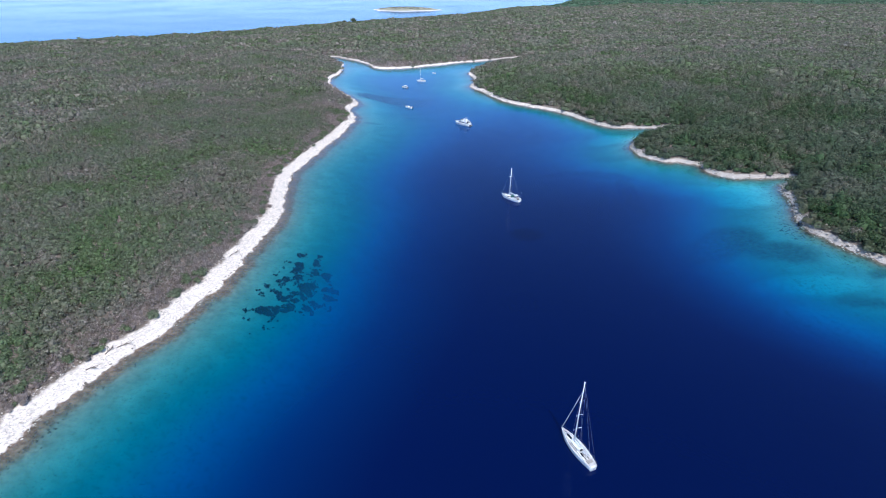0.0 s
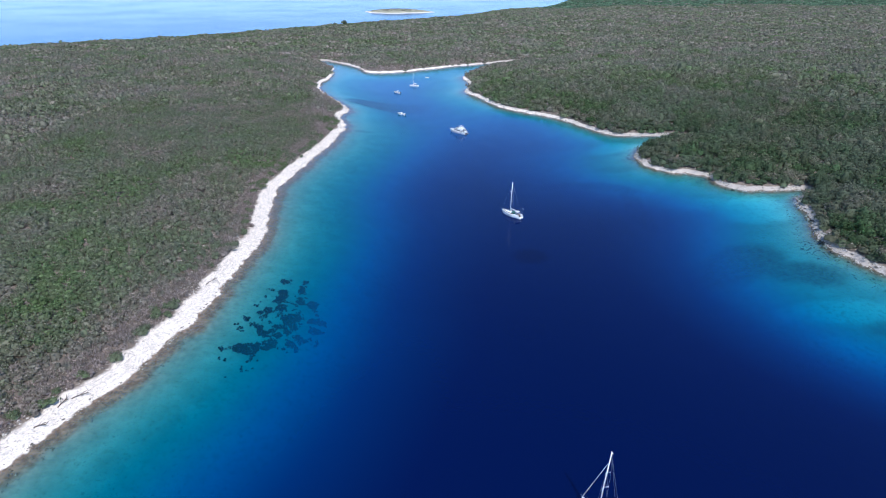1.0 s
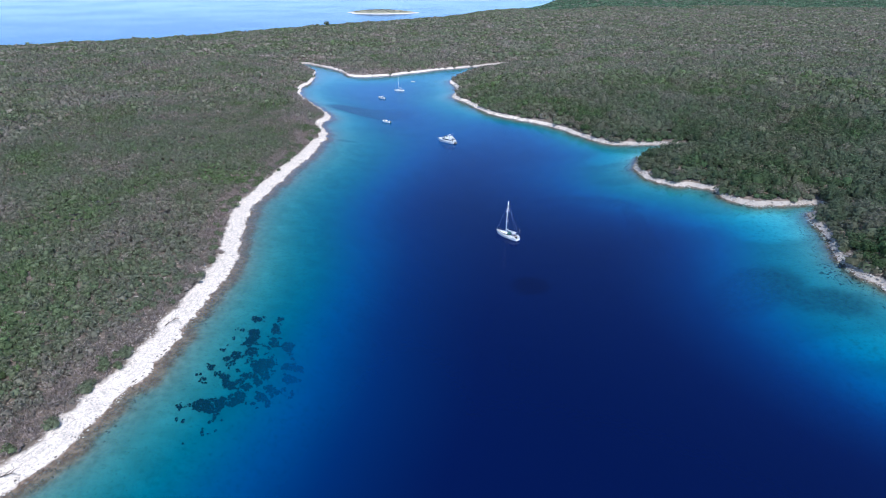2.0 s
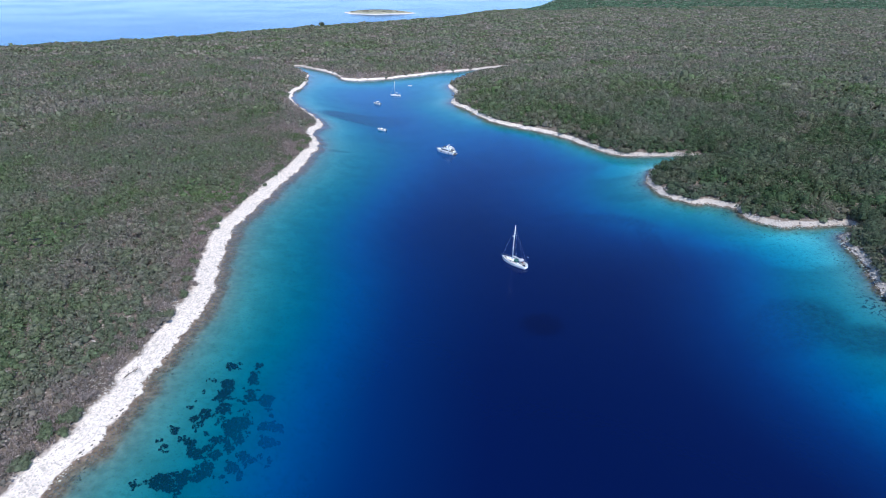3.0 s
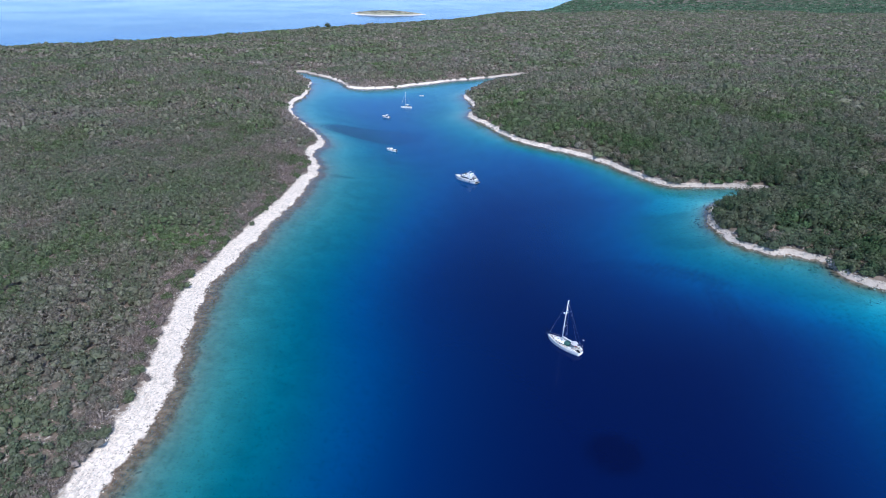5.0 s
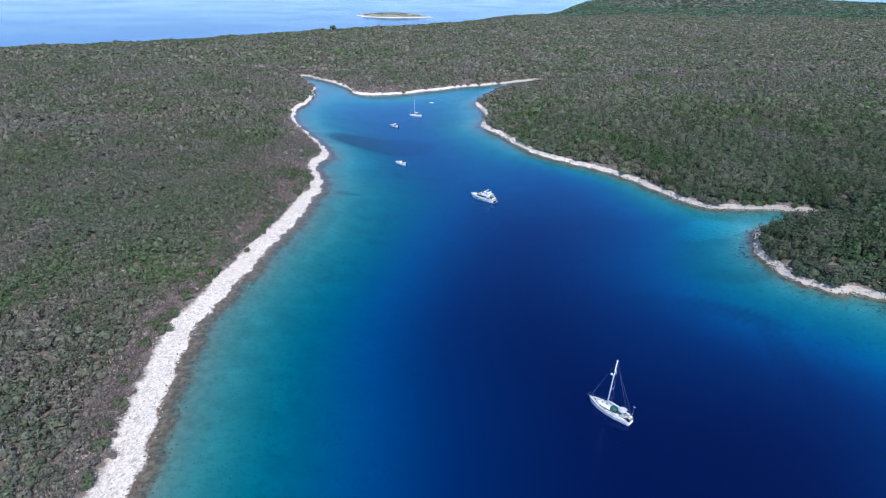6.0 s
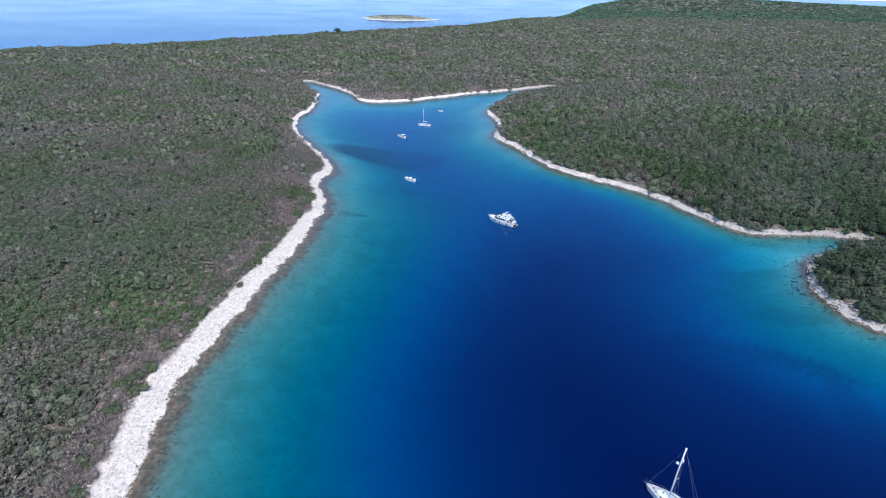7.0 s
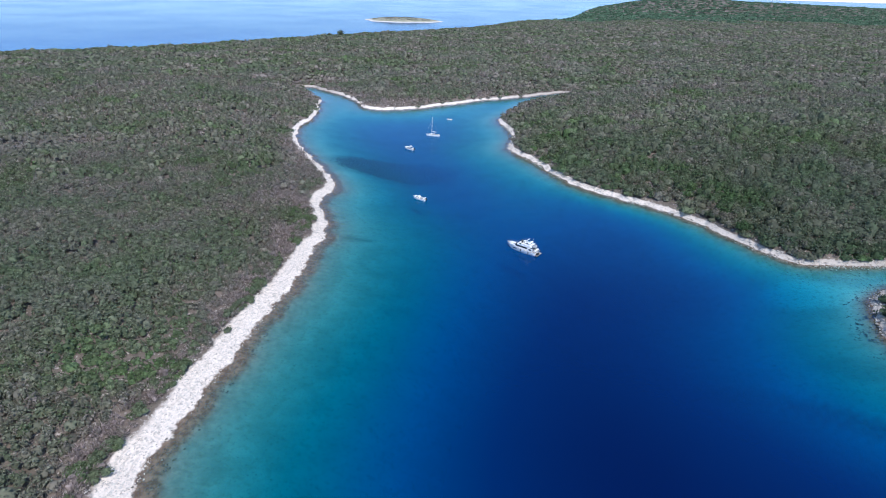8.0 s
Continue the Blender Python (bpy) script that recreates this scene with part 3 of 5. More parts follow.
def dome(cx, cy, z0, lx, ly, h, n=16, rows=4, square=2.6):
    """A low rounded cabin top on a superellipse plan."""
    bm = bmesh.new()
    loops = []
    for r in range(rows + 1):
        a = r / rows
        k = (1 - a**3 * 0.30) if r < rows else 0.62
        loop = []
        for i in range(n):
            t = 2 * math.pi * i / n
            c, s_ = math.cos(t), math.sin(t)
            loop.append((cx + math.copysign(abs(c)**(2 / square), c) * lx / 2 * k, cy + math.copysign(abs(s_)**(2 / square), s_) * ly / 2 * k, z0 + h * (a**0.8)))
        loops.append(loop)
    return rings(bm, loops)


class Hull:
    """Lines of a boat: x forward from the stern, z up from the water."""

    def __init__(self, length, beam, board, stern=0.7, widest=0.42, sharp=2.3, sheer=0.25, rake=0.06):
        self.length, self.beam, self.board = length, beam, board
        self.stern, self.widest, self.sharp, self.sheer, self.rake = stern, widest, sharp, sheer, rake

    def half(self, t):
        if t > self.widest:
            k = 1 - ((t - self.widest) / (1 - self.widest))**self.sharp
        else:
            k = 1 - (1 - self.stern) * ((self.widest - t) / self.widest)**2
        return max(self.beam / 2 * k, 0.015)

    def rim(self, t):
        return self.board * (1 + self.sheer * (max(t - 0.3, 0) / 0.7)**1.6)

    def x(self, t):
        return (t - 0.5) * self.length

    def shell(self, n=18):
        bm = bmesh.new()
        loops = []
        for i in range(n + 1):
            t = i / n
            b, z = self.half(t), self.rim(t)
            over = self.rake * self.length * max(t - 0.75, 0) / 0.25
            prof = [(b, z, 0), (b * 0.985, z * 0.62, 0.25), (b * 0.90, 0.08, 0.8), (b * 0.62, -0.25, 1.0), (b * 0.1, -0.45, 1.1)]
            left = [(self.x(t) - over * d, y, zz) for y, zz, d in prof]
            loops.append(left + [(x, -y, zz) for x, y, zz in left[::-1]])
        return rings(bm, loops, closed=False, cap=False), loops

    def hull(self):
        bm, loops = self.shell()
        bm.verts.ensure_lookup_table()
        bm.faces.new([bm.verts[i] for i in range(len(loops[0]))])
        return bm

    def deck(self, t0=0.0, t1=0.985, drop=0.04, inset=0.05, n=16, thick=0.05):
        bm = bmesh.new()
        top, low = [], []
        for i in range(n + 1):
            t = t0 + (t1 - t0) * i / n
            b = max(self.half(t) - inset, 0.01)
            z = self.rim(t) - drop
            top.append([(self.x(t), b, z), (self.x(t), 0, z + b * 0.04), (self.x(t), -b, z)])
        rows_ = [[bm.verts.new(p) for p in r] for r in top]
        for a, b in zip(rows_, rows_[1:]):
            for i in range(2):
                bm.faces.new((a[i], a[i + 1], b[i + 1], b[i]))
        geom = bmesh.ops.extrude_face_region(bm, geom=bm.faces[:])["geom"]
        bmesh.ops.translate(bm, vec=(0, 0, -thick), verts=[v for v in geom if isinstance(v, bmesh.types.BMVert)])
        return bm

    def edge(self, t0, t1, lift, side, inset=0.08, n=10):
        return [(self.x(t0 + (t1 - t0) * i / n), side * max(self.half(t0 + (t1 - t0) * i / n) - inset, 0.02), self.rim(t0 + (t1 - t0) * i / n) + lift) for i in range(n + 1)]

    def at(self, t, side, lift=0.0, inset=0.08):
        return (self.x(t), side * max(self.half(t) - inset, 0.02), self.rim(t) + lift)


def rails(boat, h, spots, steel):
    """Lifelines on stanchions along both sides, and the pulpit at the bow."""
    for side in (1, -1):
        for t in spots:
            a = h.at(t, side)
            part("stanchion", tube([a, (a[0], a[1], a[2] + 0.62)], 0.018, 5), steel, boat)
        part("lifeline", tube(h.edge(spots[0], 0.93, 0.60, side), 0.012, 4), steel, boat)
    bow = [h.at(0.90, 1, 0.62), h.at(0.965, 1, 0.68, 0.02), (h.x(1.01), 0, h.rim(1) + 0.7), h.at(0.965, -1, 0.68, 0.02), h.at(0.90, -1, 0.62)]
    part("pulpit", tube(bow, 0.025, 6), steel, boat, "stainless steel bow rail")


def heading(stern, bow):
    """Pose of a boat from the places of its stern and bow."""
    a, b = Vector((*stern, 0)), Vector((*bow, 0))
    d = b - a
    return Matrix.Translation((a + b) / 2) @ Matrix.Rotation(math.atan2(d.y, d.x), 4, "Z")


def rigging(boat, h, foot, mast_t, top, spreaders, radius, genoa, boom_length, cover, roll=0.085):
    mx = h.x(mast_t)
    mast = part("mast", tube([(mx, 0, foot), (mx - 0.004 * top, 0, (foot + top) / 2), (mx - 0.02 * top, 0, top)], radius, 8, 0.8), M_ALLOY, boat, "tall white-painted alloy mast", True)
    part("masthead", block(mx - 0.02 * top - 0.25, mx - 0.02 * top + 0.18, -0.07, 0.07, top - 0.05, top + 0.12, 0.02), M_WHITE, mast)
    part("wind_vane", tube([(mx - 0.02 * top, 0, top), (mx - 0.02 * top, 0, top + 0.7)], 0.015, 5), M_STEEL, mast)
    chain = {1: [h.at(mast_t - 0.03, 1, 0, 0.1)], -1: [h.at(mast_t - 0.03, -1, 0, 0.1)]}
    for lift, reach in spreaders:
        z = foot + (top - foot) * lift
        x = mx - 0.012 * z
        for side in (1, -1):
            tip = (x - 0.28, side * reach, z + 0.07)
            part("spreader", tube([(x, 0, z), tip], 0.06, 6, 0.7), M_ALLOY, mast)
            chain[side].append(tip)
    head = (mx - 0.02 * top, 0, top - 0.15)
    for side in (1, -1):
        part("cap_shroud", tube(chain[side] + [head], 0.009, 4), M_WIRE, boat)
        z = foot + (top - foot) * spreaders[0][0]
        part("lower_shroud", tube([h.at(mast_t - 0.06, side, 0, 0.2), (mx, 0, z - 0.1)], 0.012, 4), M_WIRE, boat)
        part("inner_shroud", tube([h.at(mast_t - 0.09, side, 0, 0.15), (mx - 0.015 * top, 0, foot + (top - foot) * spreaders[-1][0])], 0.011, 4), M_WIRE, boat)
        part("backstay", tube([h.at(0.02, side, 0, 0.25), head], 0.011, 4), M_WIRE, boat)
    bow = (h.x(0.975), 0, h.rim(1) + 0.1)
    stay_top = (mx - 0.02 * top + 0.1, 0, foot + (top - foot) * genoa)
    part("forestay", tube([bow, stay_top], 0.012, 4), M_WIRE, boat)
    a, b = Vector(bow), Vector(stay_top)
    part("furled_genoa", tube([a.lerp(b, k) for k in (0.04, 0.2, 0.6, 0.95)], roll, 7, 0.45), M_CANVAS, boat, "white headsail rolled round its stay", True)
    part("boom", tube([(mx - 0.1, 0, foot + 1.2), (mx - boom_length, 0, foot + 1.15)], 0.085, 8), M_ALLOY, boat)
    sail = [[(mx - 0.15 - boom_length * 0.95 * k, w * math.cos(t) * (1 - 0.5 * k), foot + 1.36 + 0.22 * (1 - 0.6 * k) * math.sin(t)) for t in (2 * math.pi * i / 8 for i in range(8))] for k, w in ((0, 0.14), (0.3, 0.2), (0.7, 0.18), (1, 0.1))]
    part("sail_cover", rings(bmesh.new(), sail), cover, boat, "mainsail packed along the boom", True)
    return mast


def wheel(boat, x, y, z):
    bm = bmesh.new()
    loops = []
    for i in range(16):
        a = 2 * math.pi * i / 16
        c = Vector((x, y + 0.45 * math.cos(a), z + 0.45 * math.sin(a)))
        out = Vector((0, math.cos(a), math.sin(a)))
        loops.append([c + out * 0.03 * math.cos(b) + Vector((1, 0, 0)) * 0.03 * math.sin(b) for b in (0, 2.1, 4.2)])
    rings(bm, loops + [loops[0]], cap=False)
    w = part("steering_wheel", bm, M_STEEL, boat)
    for a in (0.3, 1.35, 2.4):
        d = Vector((0, math.cos(a), math.sin(a))) * 0.44
        c = Vector((x, y, z))
        part("spoke", tube([c - d, c + d], 0.014, 4), M_STEEL, w)


def hatch(boat, x, y, z, lx=0.5, ly=0.5):
    f = part("hatch", block(x - lx / 2, x + lx / 2, y - ly / 2, y + ly / 2, z, z + 0.06, 0.02), M_WHITE, boat)
    part("hatch_glass", block(x - lx / 2 + 0.06, x + lx / 2 - 0.06, y - ly / 2 + 0.06, y + ly / 2 - 0.06, z + 0.05, z + 0.075, 0.01), M_DARK, f, "smoked acrylic")


def large_sailing_yacht(m):
    """Twelve metre yacht with teak decks and a tall rig of three spreaders."""
    boat = thing("sailing_yacht", m, "large white sailing yacht with teak decks anchored on deep water", "sailboat")
    h = Hull(11.2, 3.15, 1.1, stern=0.52, widest=0.46, sharp=1.9, sheer=0.18)
    hull = part("hull", h.hull(), M_WHITE, boat, "glossy white hull", True)
    for side in (1, -1):
        part("toe_rail", tube(h.edge(0.0, 0.97, 0.02, side, 0.03, 14), 0.05, 6), M_WHITE, hull)
        part("waterline_stripe", tube(h.edge(0.03, 0.93, -0.85, side, 0.22, 14), 0.04, 4), M_GREY, hull, "grey boot stripe")
    part("deck", h.deck(0.02), M_DECK, boat, "pale grey teak deck")
    part("coachroof", dome(0.3, 0, 1.06, 3.0, 1.55, 0.42, 20, 4, 3.0), M_WHITE, boat, "rounded white cabin top", True)
    part("foredeck_trunk", dome(2.55, 0, 1.14, 2.3, 1.0, 0.16, 18), M_WHITE, boat, "low white deckhouse ahead of the mast", True)
    part("stowed_dinghy", dome(2.65, 0.05, 1.28, 1.8, 0.62, 0.18, 14), M_DARK, boat, "dark covered dinghy on the foredeck", True)
    part("dinghy_lashing", tube([(2.3, -0.4, 1.3), (2.3, 0.05, 1.5), (2.3, 0.5, 1.3)], 0.03, 5), M_CANVAS, boat)
    part("dinghy_lashing", tube([(3.1, -0.35, 1.3), (3.1, 0.05, 1.48), (3.1, 0.45, 1.3)], 0.03, 5), M_CANVAS, boat)
    for side in (1, -1):
        part("cabin_window", block(-0.7, 1.2, side * 0.745 - 0.03, side * 0.745 + 0.03, 1.2, 1.35, 0.02), M_DARK, boat, "long dark cabin window")
        part("cockpit_coaming", block(-3.7, -1.25, side * 1.0 - 0.12, side * 1.0 + 0.12, 1.02, 1.36, 0.05), M_WHITE, boat)
        part("cockpit_seat", block(-3.5, -1.5, side * 0.68 - 0.18, side * 0.68 + 0.18, 1.0, 1.18, 0.03), M_DECK, boat, "pale slatted bench")
        part("winch", tube([(-1.9, side * 1.0, 1.35), (-1.9, side * 1.0, 1.52)], 0.08, 8), M_STEEL, boat)
        part("side_strake", block(-1.0, 1.6, side * 1.05 - 0.05, side * 1.05 + 0.05, 1.08, 1.2, 0.03), M_GREY, boat, "grey side deck strip")
    part("companionway", block(-1.45, -1.1, -0.34, 0.34, 1.05, 1.6, 0.03), M_DARK, boat, "dark entrance to the cabin")
    # near-black floor: the cockpit's shade is put into the colour
    part("cockpit_sole", block(-3.6, -1.4, -0.48, 0.48, 1.0, 1.10, 0.02), M_DARK, boat, "cockpit floor coloured dark as if in shade")
    part("cockpit_table", block(-2.7, -1.9, -0.16, 0.16, 1.1, 1.62, 0.04), M_CANVAS, boat)
    part("sail_bag", dome(-2.35, 0.55, 1.16, 1.0, 0.4, 0.25, 10), M_DARK, boat, "dark bag on the cockpit bench", True)
    part("sprayhood", dome(-0.95, 0, 1.36, 0.9, 1.7, 0.42, 14), M_CANVAS, boat, "low white canvas hood", True)
    part("aft_deck", block(-4.6, -3.8, -0.72, 0.72, 1.07, 1.18, 0.03), M_TEAK, boat, "taupe teak aft deck")
    part("swim_platform", dome(-5.15, 0, 0.86, 0.9, 1.5, 0.2, 14), M_WHITE, boat, "white rounded stern platform", True)
    wheel(boat, -3.3, 0, 1.65)
    part("binnacle", block(-3.2, -3.0, -0.13, 0.13, 1.1, 1.8, 0.05), M_WHITE, boat)
    hatch(boat, 4.0, 0, 1.28)
    hatch(boat, 0.9, 0, 1.47, 0.45, 0.45)
    part("anchor_roller", block(5.3, 5.8, -0.1, 0.1, 1.3, 1.4, 0.02), M_STEEL, boat)
    rails(boat, h, (0.04, 0.16, 0.3, 0.44, 0.58, 0.72, 0.84), M_STEEL)
    rigging(boat, h, 1.35, 0.59, 17.4, ((0.24, 1.15), (0.47, 0.95), (0.70, 0.72)), 0.13, 0.86, 4.6, M_CANVAS)
    return boat


def cruising_sailboat(m):
    """Eleven metre cruiser with a green hood and a white bimini."""
    boat = thing("sailboat", m, "white cruising sailboat with green spray hood moored in the cove", "sailboat")
    h = Hull(10.2, 3.2, 1.1, stern=0.6, widest=0.42, sharp=2.2, sheer=0.22)
    hull = part("hull", h.hull(), M_WHITE, boat, "white hull", True)
    for side in (1, -1):
        part("toe_rail", tube(h.edge(0.0, 0.97, 0.02, side, 0.03, 14), 0.04, 6), M_WHITE, hull)
        part("hull_stripe", tube(h.edge(0.02, 0.95, -0.22, side, 0.03, 14), 0.03, 4), M_GREY, hull, "grey stripe")
    part("deck", h.deck(0.02), M_DECK, boat, "pale non-skid deck")
    part("coachroof", dome(0.7, 0, 1.08, 4.6, 1.9, 0.46, 20), M_WHITE, boat, "white cabin top", True)
    for side in (1, -1):
        part("cabin_window", block(-0.8, 2.0, side * 0.92 - 0.04, side * 0.92 + 0.04, 1.22, 1.40, 0.02), M_DARK, boat, "dark cabin window")
        part("cockpit_coaming", block(-4.2, -1.6, side * 1.15 - 0.15, side * 1.15 + 0.15, 1.02, 1.42, 0.06), M_WHITE, boat)
        part("cockpit_seat", block(-4.1, -1.8, side * 0.78 - 0.22, side * 0.78 + 0.22, 1.0, 1.18, 0.03), M_TEAK, boat)
        part("bimini_bow", tube([(-2.9, side * 1.2, 1.4), (-2.7, side * 1.15, 2.6), (-2.7, 0, 2.78)], 0.025, 5), M_STEEL, boat)
        part("bimini_bow", tube([(-2.9, side * 1.2, 1.4), (-4.0, side * 1.15, 2.55), (-4.0, 0, 2.72)], 0.025, 5), M_STEEL, boat)
        part("fender", tube([h.at(0.3, side, -0.1, -0.12), h.at(0.3, side, -0.75, -0.12)], 0.11, 7), M_CANVAS, boat)
    part("sprayhood", dome(-1.0, 0, 1.35, 1.6, 1.8, 0.7, 14), M_GREEN, boat, "dark green canvas hood", True)
    part("bimini", dome(-2.9, 0, 2.5, 1.5, 2.0, 0.16, 14, 4, 3.5), M_LILAC, boat, "pale grey canvas sun roof over the cockpit", True)
    part("stern_arch", tube([(-4.7, 0.95, 1.2), (-4.8, 0.9, 2.5), (-4.8, -0.9, 2.5), (-4.7, -0.95, 1.2)], 0.04, 6), M_STEEL, boat)
    part("davit_bag", dome(-4.45, 0.5, 1.15, 0.7, 0.5, 0.35, 10), M_DARK, boat, "dark bag on the stern", True)
    part("coiled_lines", dome(3.0, 0.45, 1.22, 0.6, 0.4, 0.12, 10), M_GREY, boat, "", True)
    part("bow_dinghy_rack", tube([(4.3, 0.6, 1.9), (5.2, 0.35, 2.1), (5.4, -0.3, 2.0)], 0.03, 5), M_STEEL, boat)
    # floor slab coloured dark to stand for shade in the cockpit well
    part("cockpit_sole", block(-4.1, -1.7, -0.54, 0.54, 0.98, 1.08, 0.02), M_DARK, boat, "cockpit floor coloured dark as if in shade")
    part("transom_step", block(-5.3, -4.75, -0.85, 0.85, 0.35, 0.62, 0.12), M_WHITE, boat)
    part("outboard_motor", block(-5.1, -4.8, 0.75, 1.05, 1.2, 1.75, 0.06), M_DARK, boat)
    part("life_raft", dome(-4.6, -0.7, 1.15, 0.6, 0.8, 0.3, 10), M_CANVAS, boat, "", True)
    wheel(boat, -3.6, 0, 1.7)
    hatch(boat, 3.6, 0, 1.28)
    hatch(boat, 1.9, 0, 1.52, 0.45, 0.45)
    rails(boat, h, (0.04, 0.17, 0.31, 0.45, 0.6, 0.74, 0.85), M_STEEL)
    mast = rigging(boat, h, 1.4, 0.57, 13.8, ((0.36, 1.05), (0.70, 0.8)), 0.15, 0.95, 3.6, M_CANVAS, 0.014)
    x = h.x(0.57)
    part("radar_dome", dome(x + 0.35, 0, 9.8, 0.55, 0.55, 0.28, 12), M_WHITE, mast, "white radar dome on the mast", True)
    part("radar_reflector", dome(x - 0.35, 0, 10.9, 0.36, 0.36, 0.42, 10), M_WHITE, mast, "white reflector on the mast", True)
    part("wind_generator_pole", tube([(-4.7, -1.0, 1.2), (-4.75, -1.0, 3.9)], 0.04, 6), M_STEEL, boat)
    part("wind_generator", tube([(-5.0, -1.0, 3.95), (-4.45, -1.0, 3.95)], 0.07, 8, 0.5), M_WHITE, boat, "small white wind generator")
    for cx, cy, lx, ly, mat in ((-2.2, 0.78, 0.7, 0.4, M_WHITE), (-3.1, -0.8, 0.6, 0.38, M_RED), (-3.9, 0.75, 0.45, 0.4, M_DARK), (-1.9, -0.8, 0.5, 0.35, M_CANVAS)):
        part("cockpit_cushion", block(cx - lx / 2, cx + lx / 2, cy - ly / 2, cy + ly / 2, 1.17, 1.36, 0.05), mat, boat)
    for cx, cy in ((2.6, -0.8), (1.4, 0.98), (-0.2, -1.05), (4.1, -0.3)):
        part("deck_bag", dome(cx, cy, 1.2, 0.55, 0.35, 0.22, 10), M_LILAC, boat, "", True)
    for side in (1, -1):
        part("jerrycan", block(0.3, 0.7, side * 1.3 - 0.1, side * 1.3 + 0.1, 1.18, 1.6, 0.04), M_GREY, boat)
    part("anchor_roller", block(5.1, 5.6, -0.12, 0.12, 1.33, 1.43, 0.02), M_STEEL, boat)
    return boat


def small_sailboat(m):
    boat = thing("small_sailboat", m, "small white sailboat with a slim mast near the far shore", "sailboat")
    h = Hull(8.0, 2.7, 0.95, stern=0.7, sharp=2.2, sheer=0.2)
    part("hull", h.hull(), M_WHITE, boat, "white hull", True)
    part("deck", h.deck(0.02), M_DECK, boat)
    part("coachroof", dome(0.6, 0, 0.95, 3.2, 1.5, 0.42, 16), M_WHITE, boat, "", True)
    for side in (1, -1):
        part("cabin_window", block(-0.5, 1.5, side * 0.73 - 0.03, side * 0.73 + 0.03, 1.08, 1.22, 0.02), M_DARK, boat)
        part("cockpit_seat", block(-3.2, -1.2, side * 0.7 - 0.25, side * 0.7 + 0.25, 0.92, 1.1, 0.03), M_DECK, boat)
    # dark slab in place of a shaded floor
    part("cockpit_sole", block(-3.2, -1.2, -0.43, 0.43, 0.9, 0.97, 0.02), M_DARK, boat)
    part("sprayhood", dome(-0.9, 0, 1.2, 1.0, 1.6, 0.6, 12), M_GREY, boat, "grey hood", True)
    part("rudder", block(-4.2, -3.95, -0.04, 0.04, -0.5, 0.9, 0.02), M_WHITE, boat)
    rails(boat, h, (0.05, 0.3, 0.55, 0.8), M_STEEL)
    rigging(boat, h, 1.2, 0.58, 10.8, ((0.5, 0.8),), 0.10, 0.9, 2.7, M_CANVAS, 0.025)
    return boat


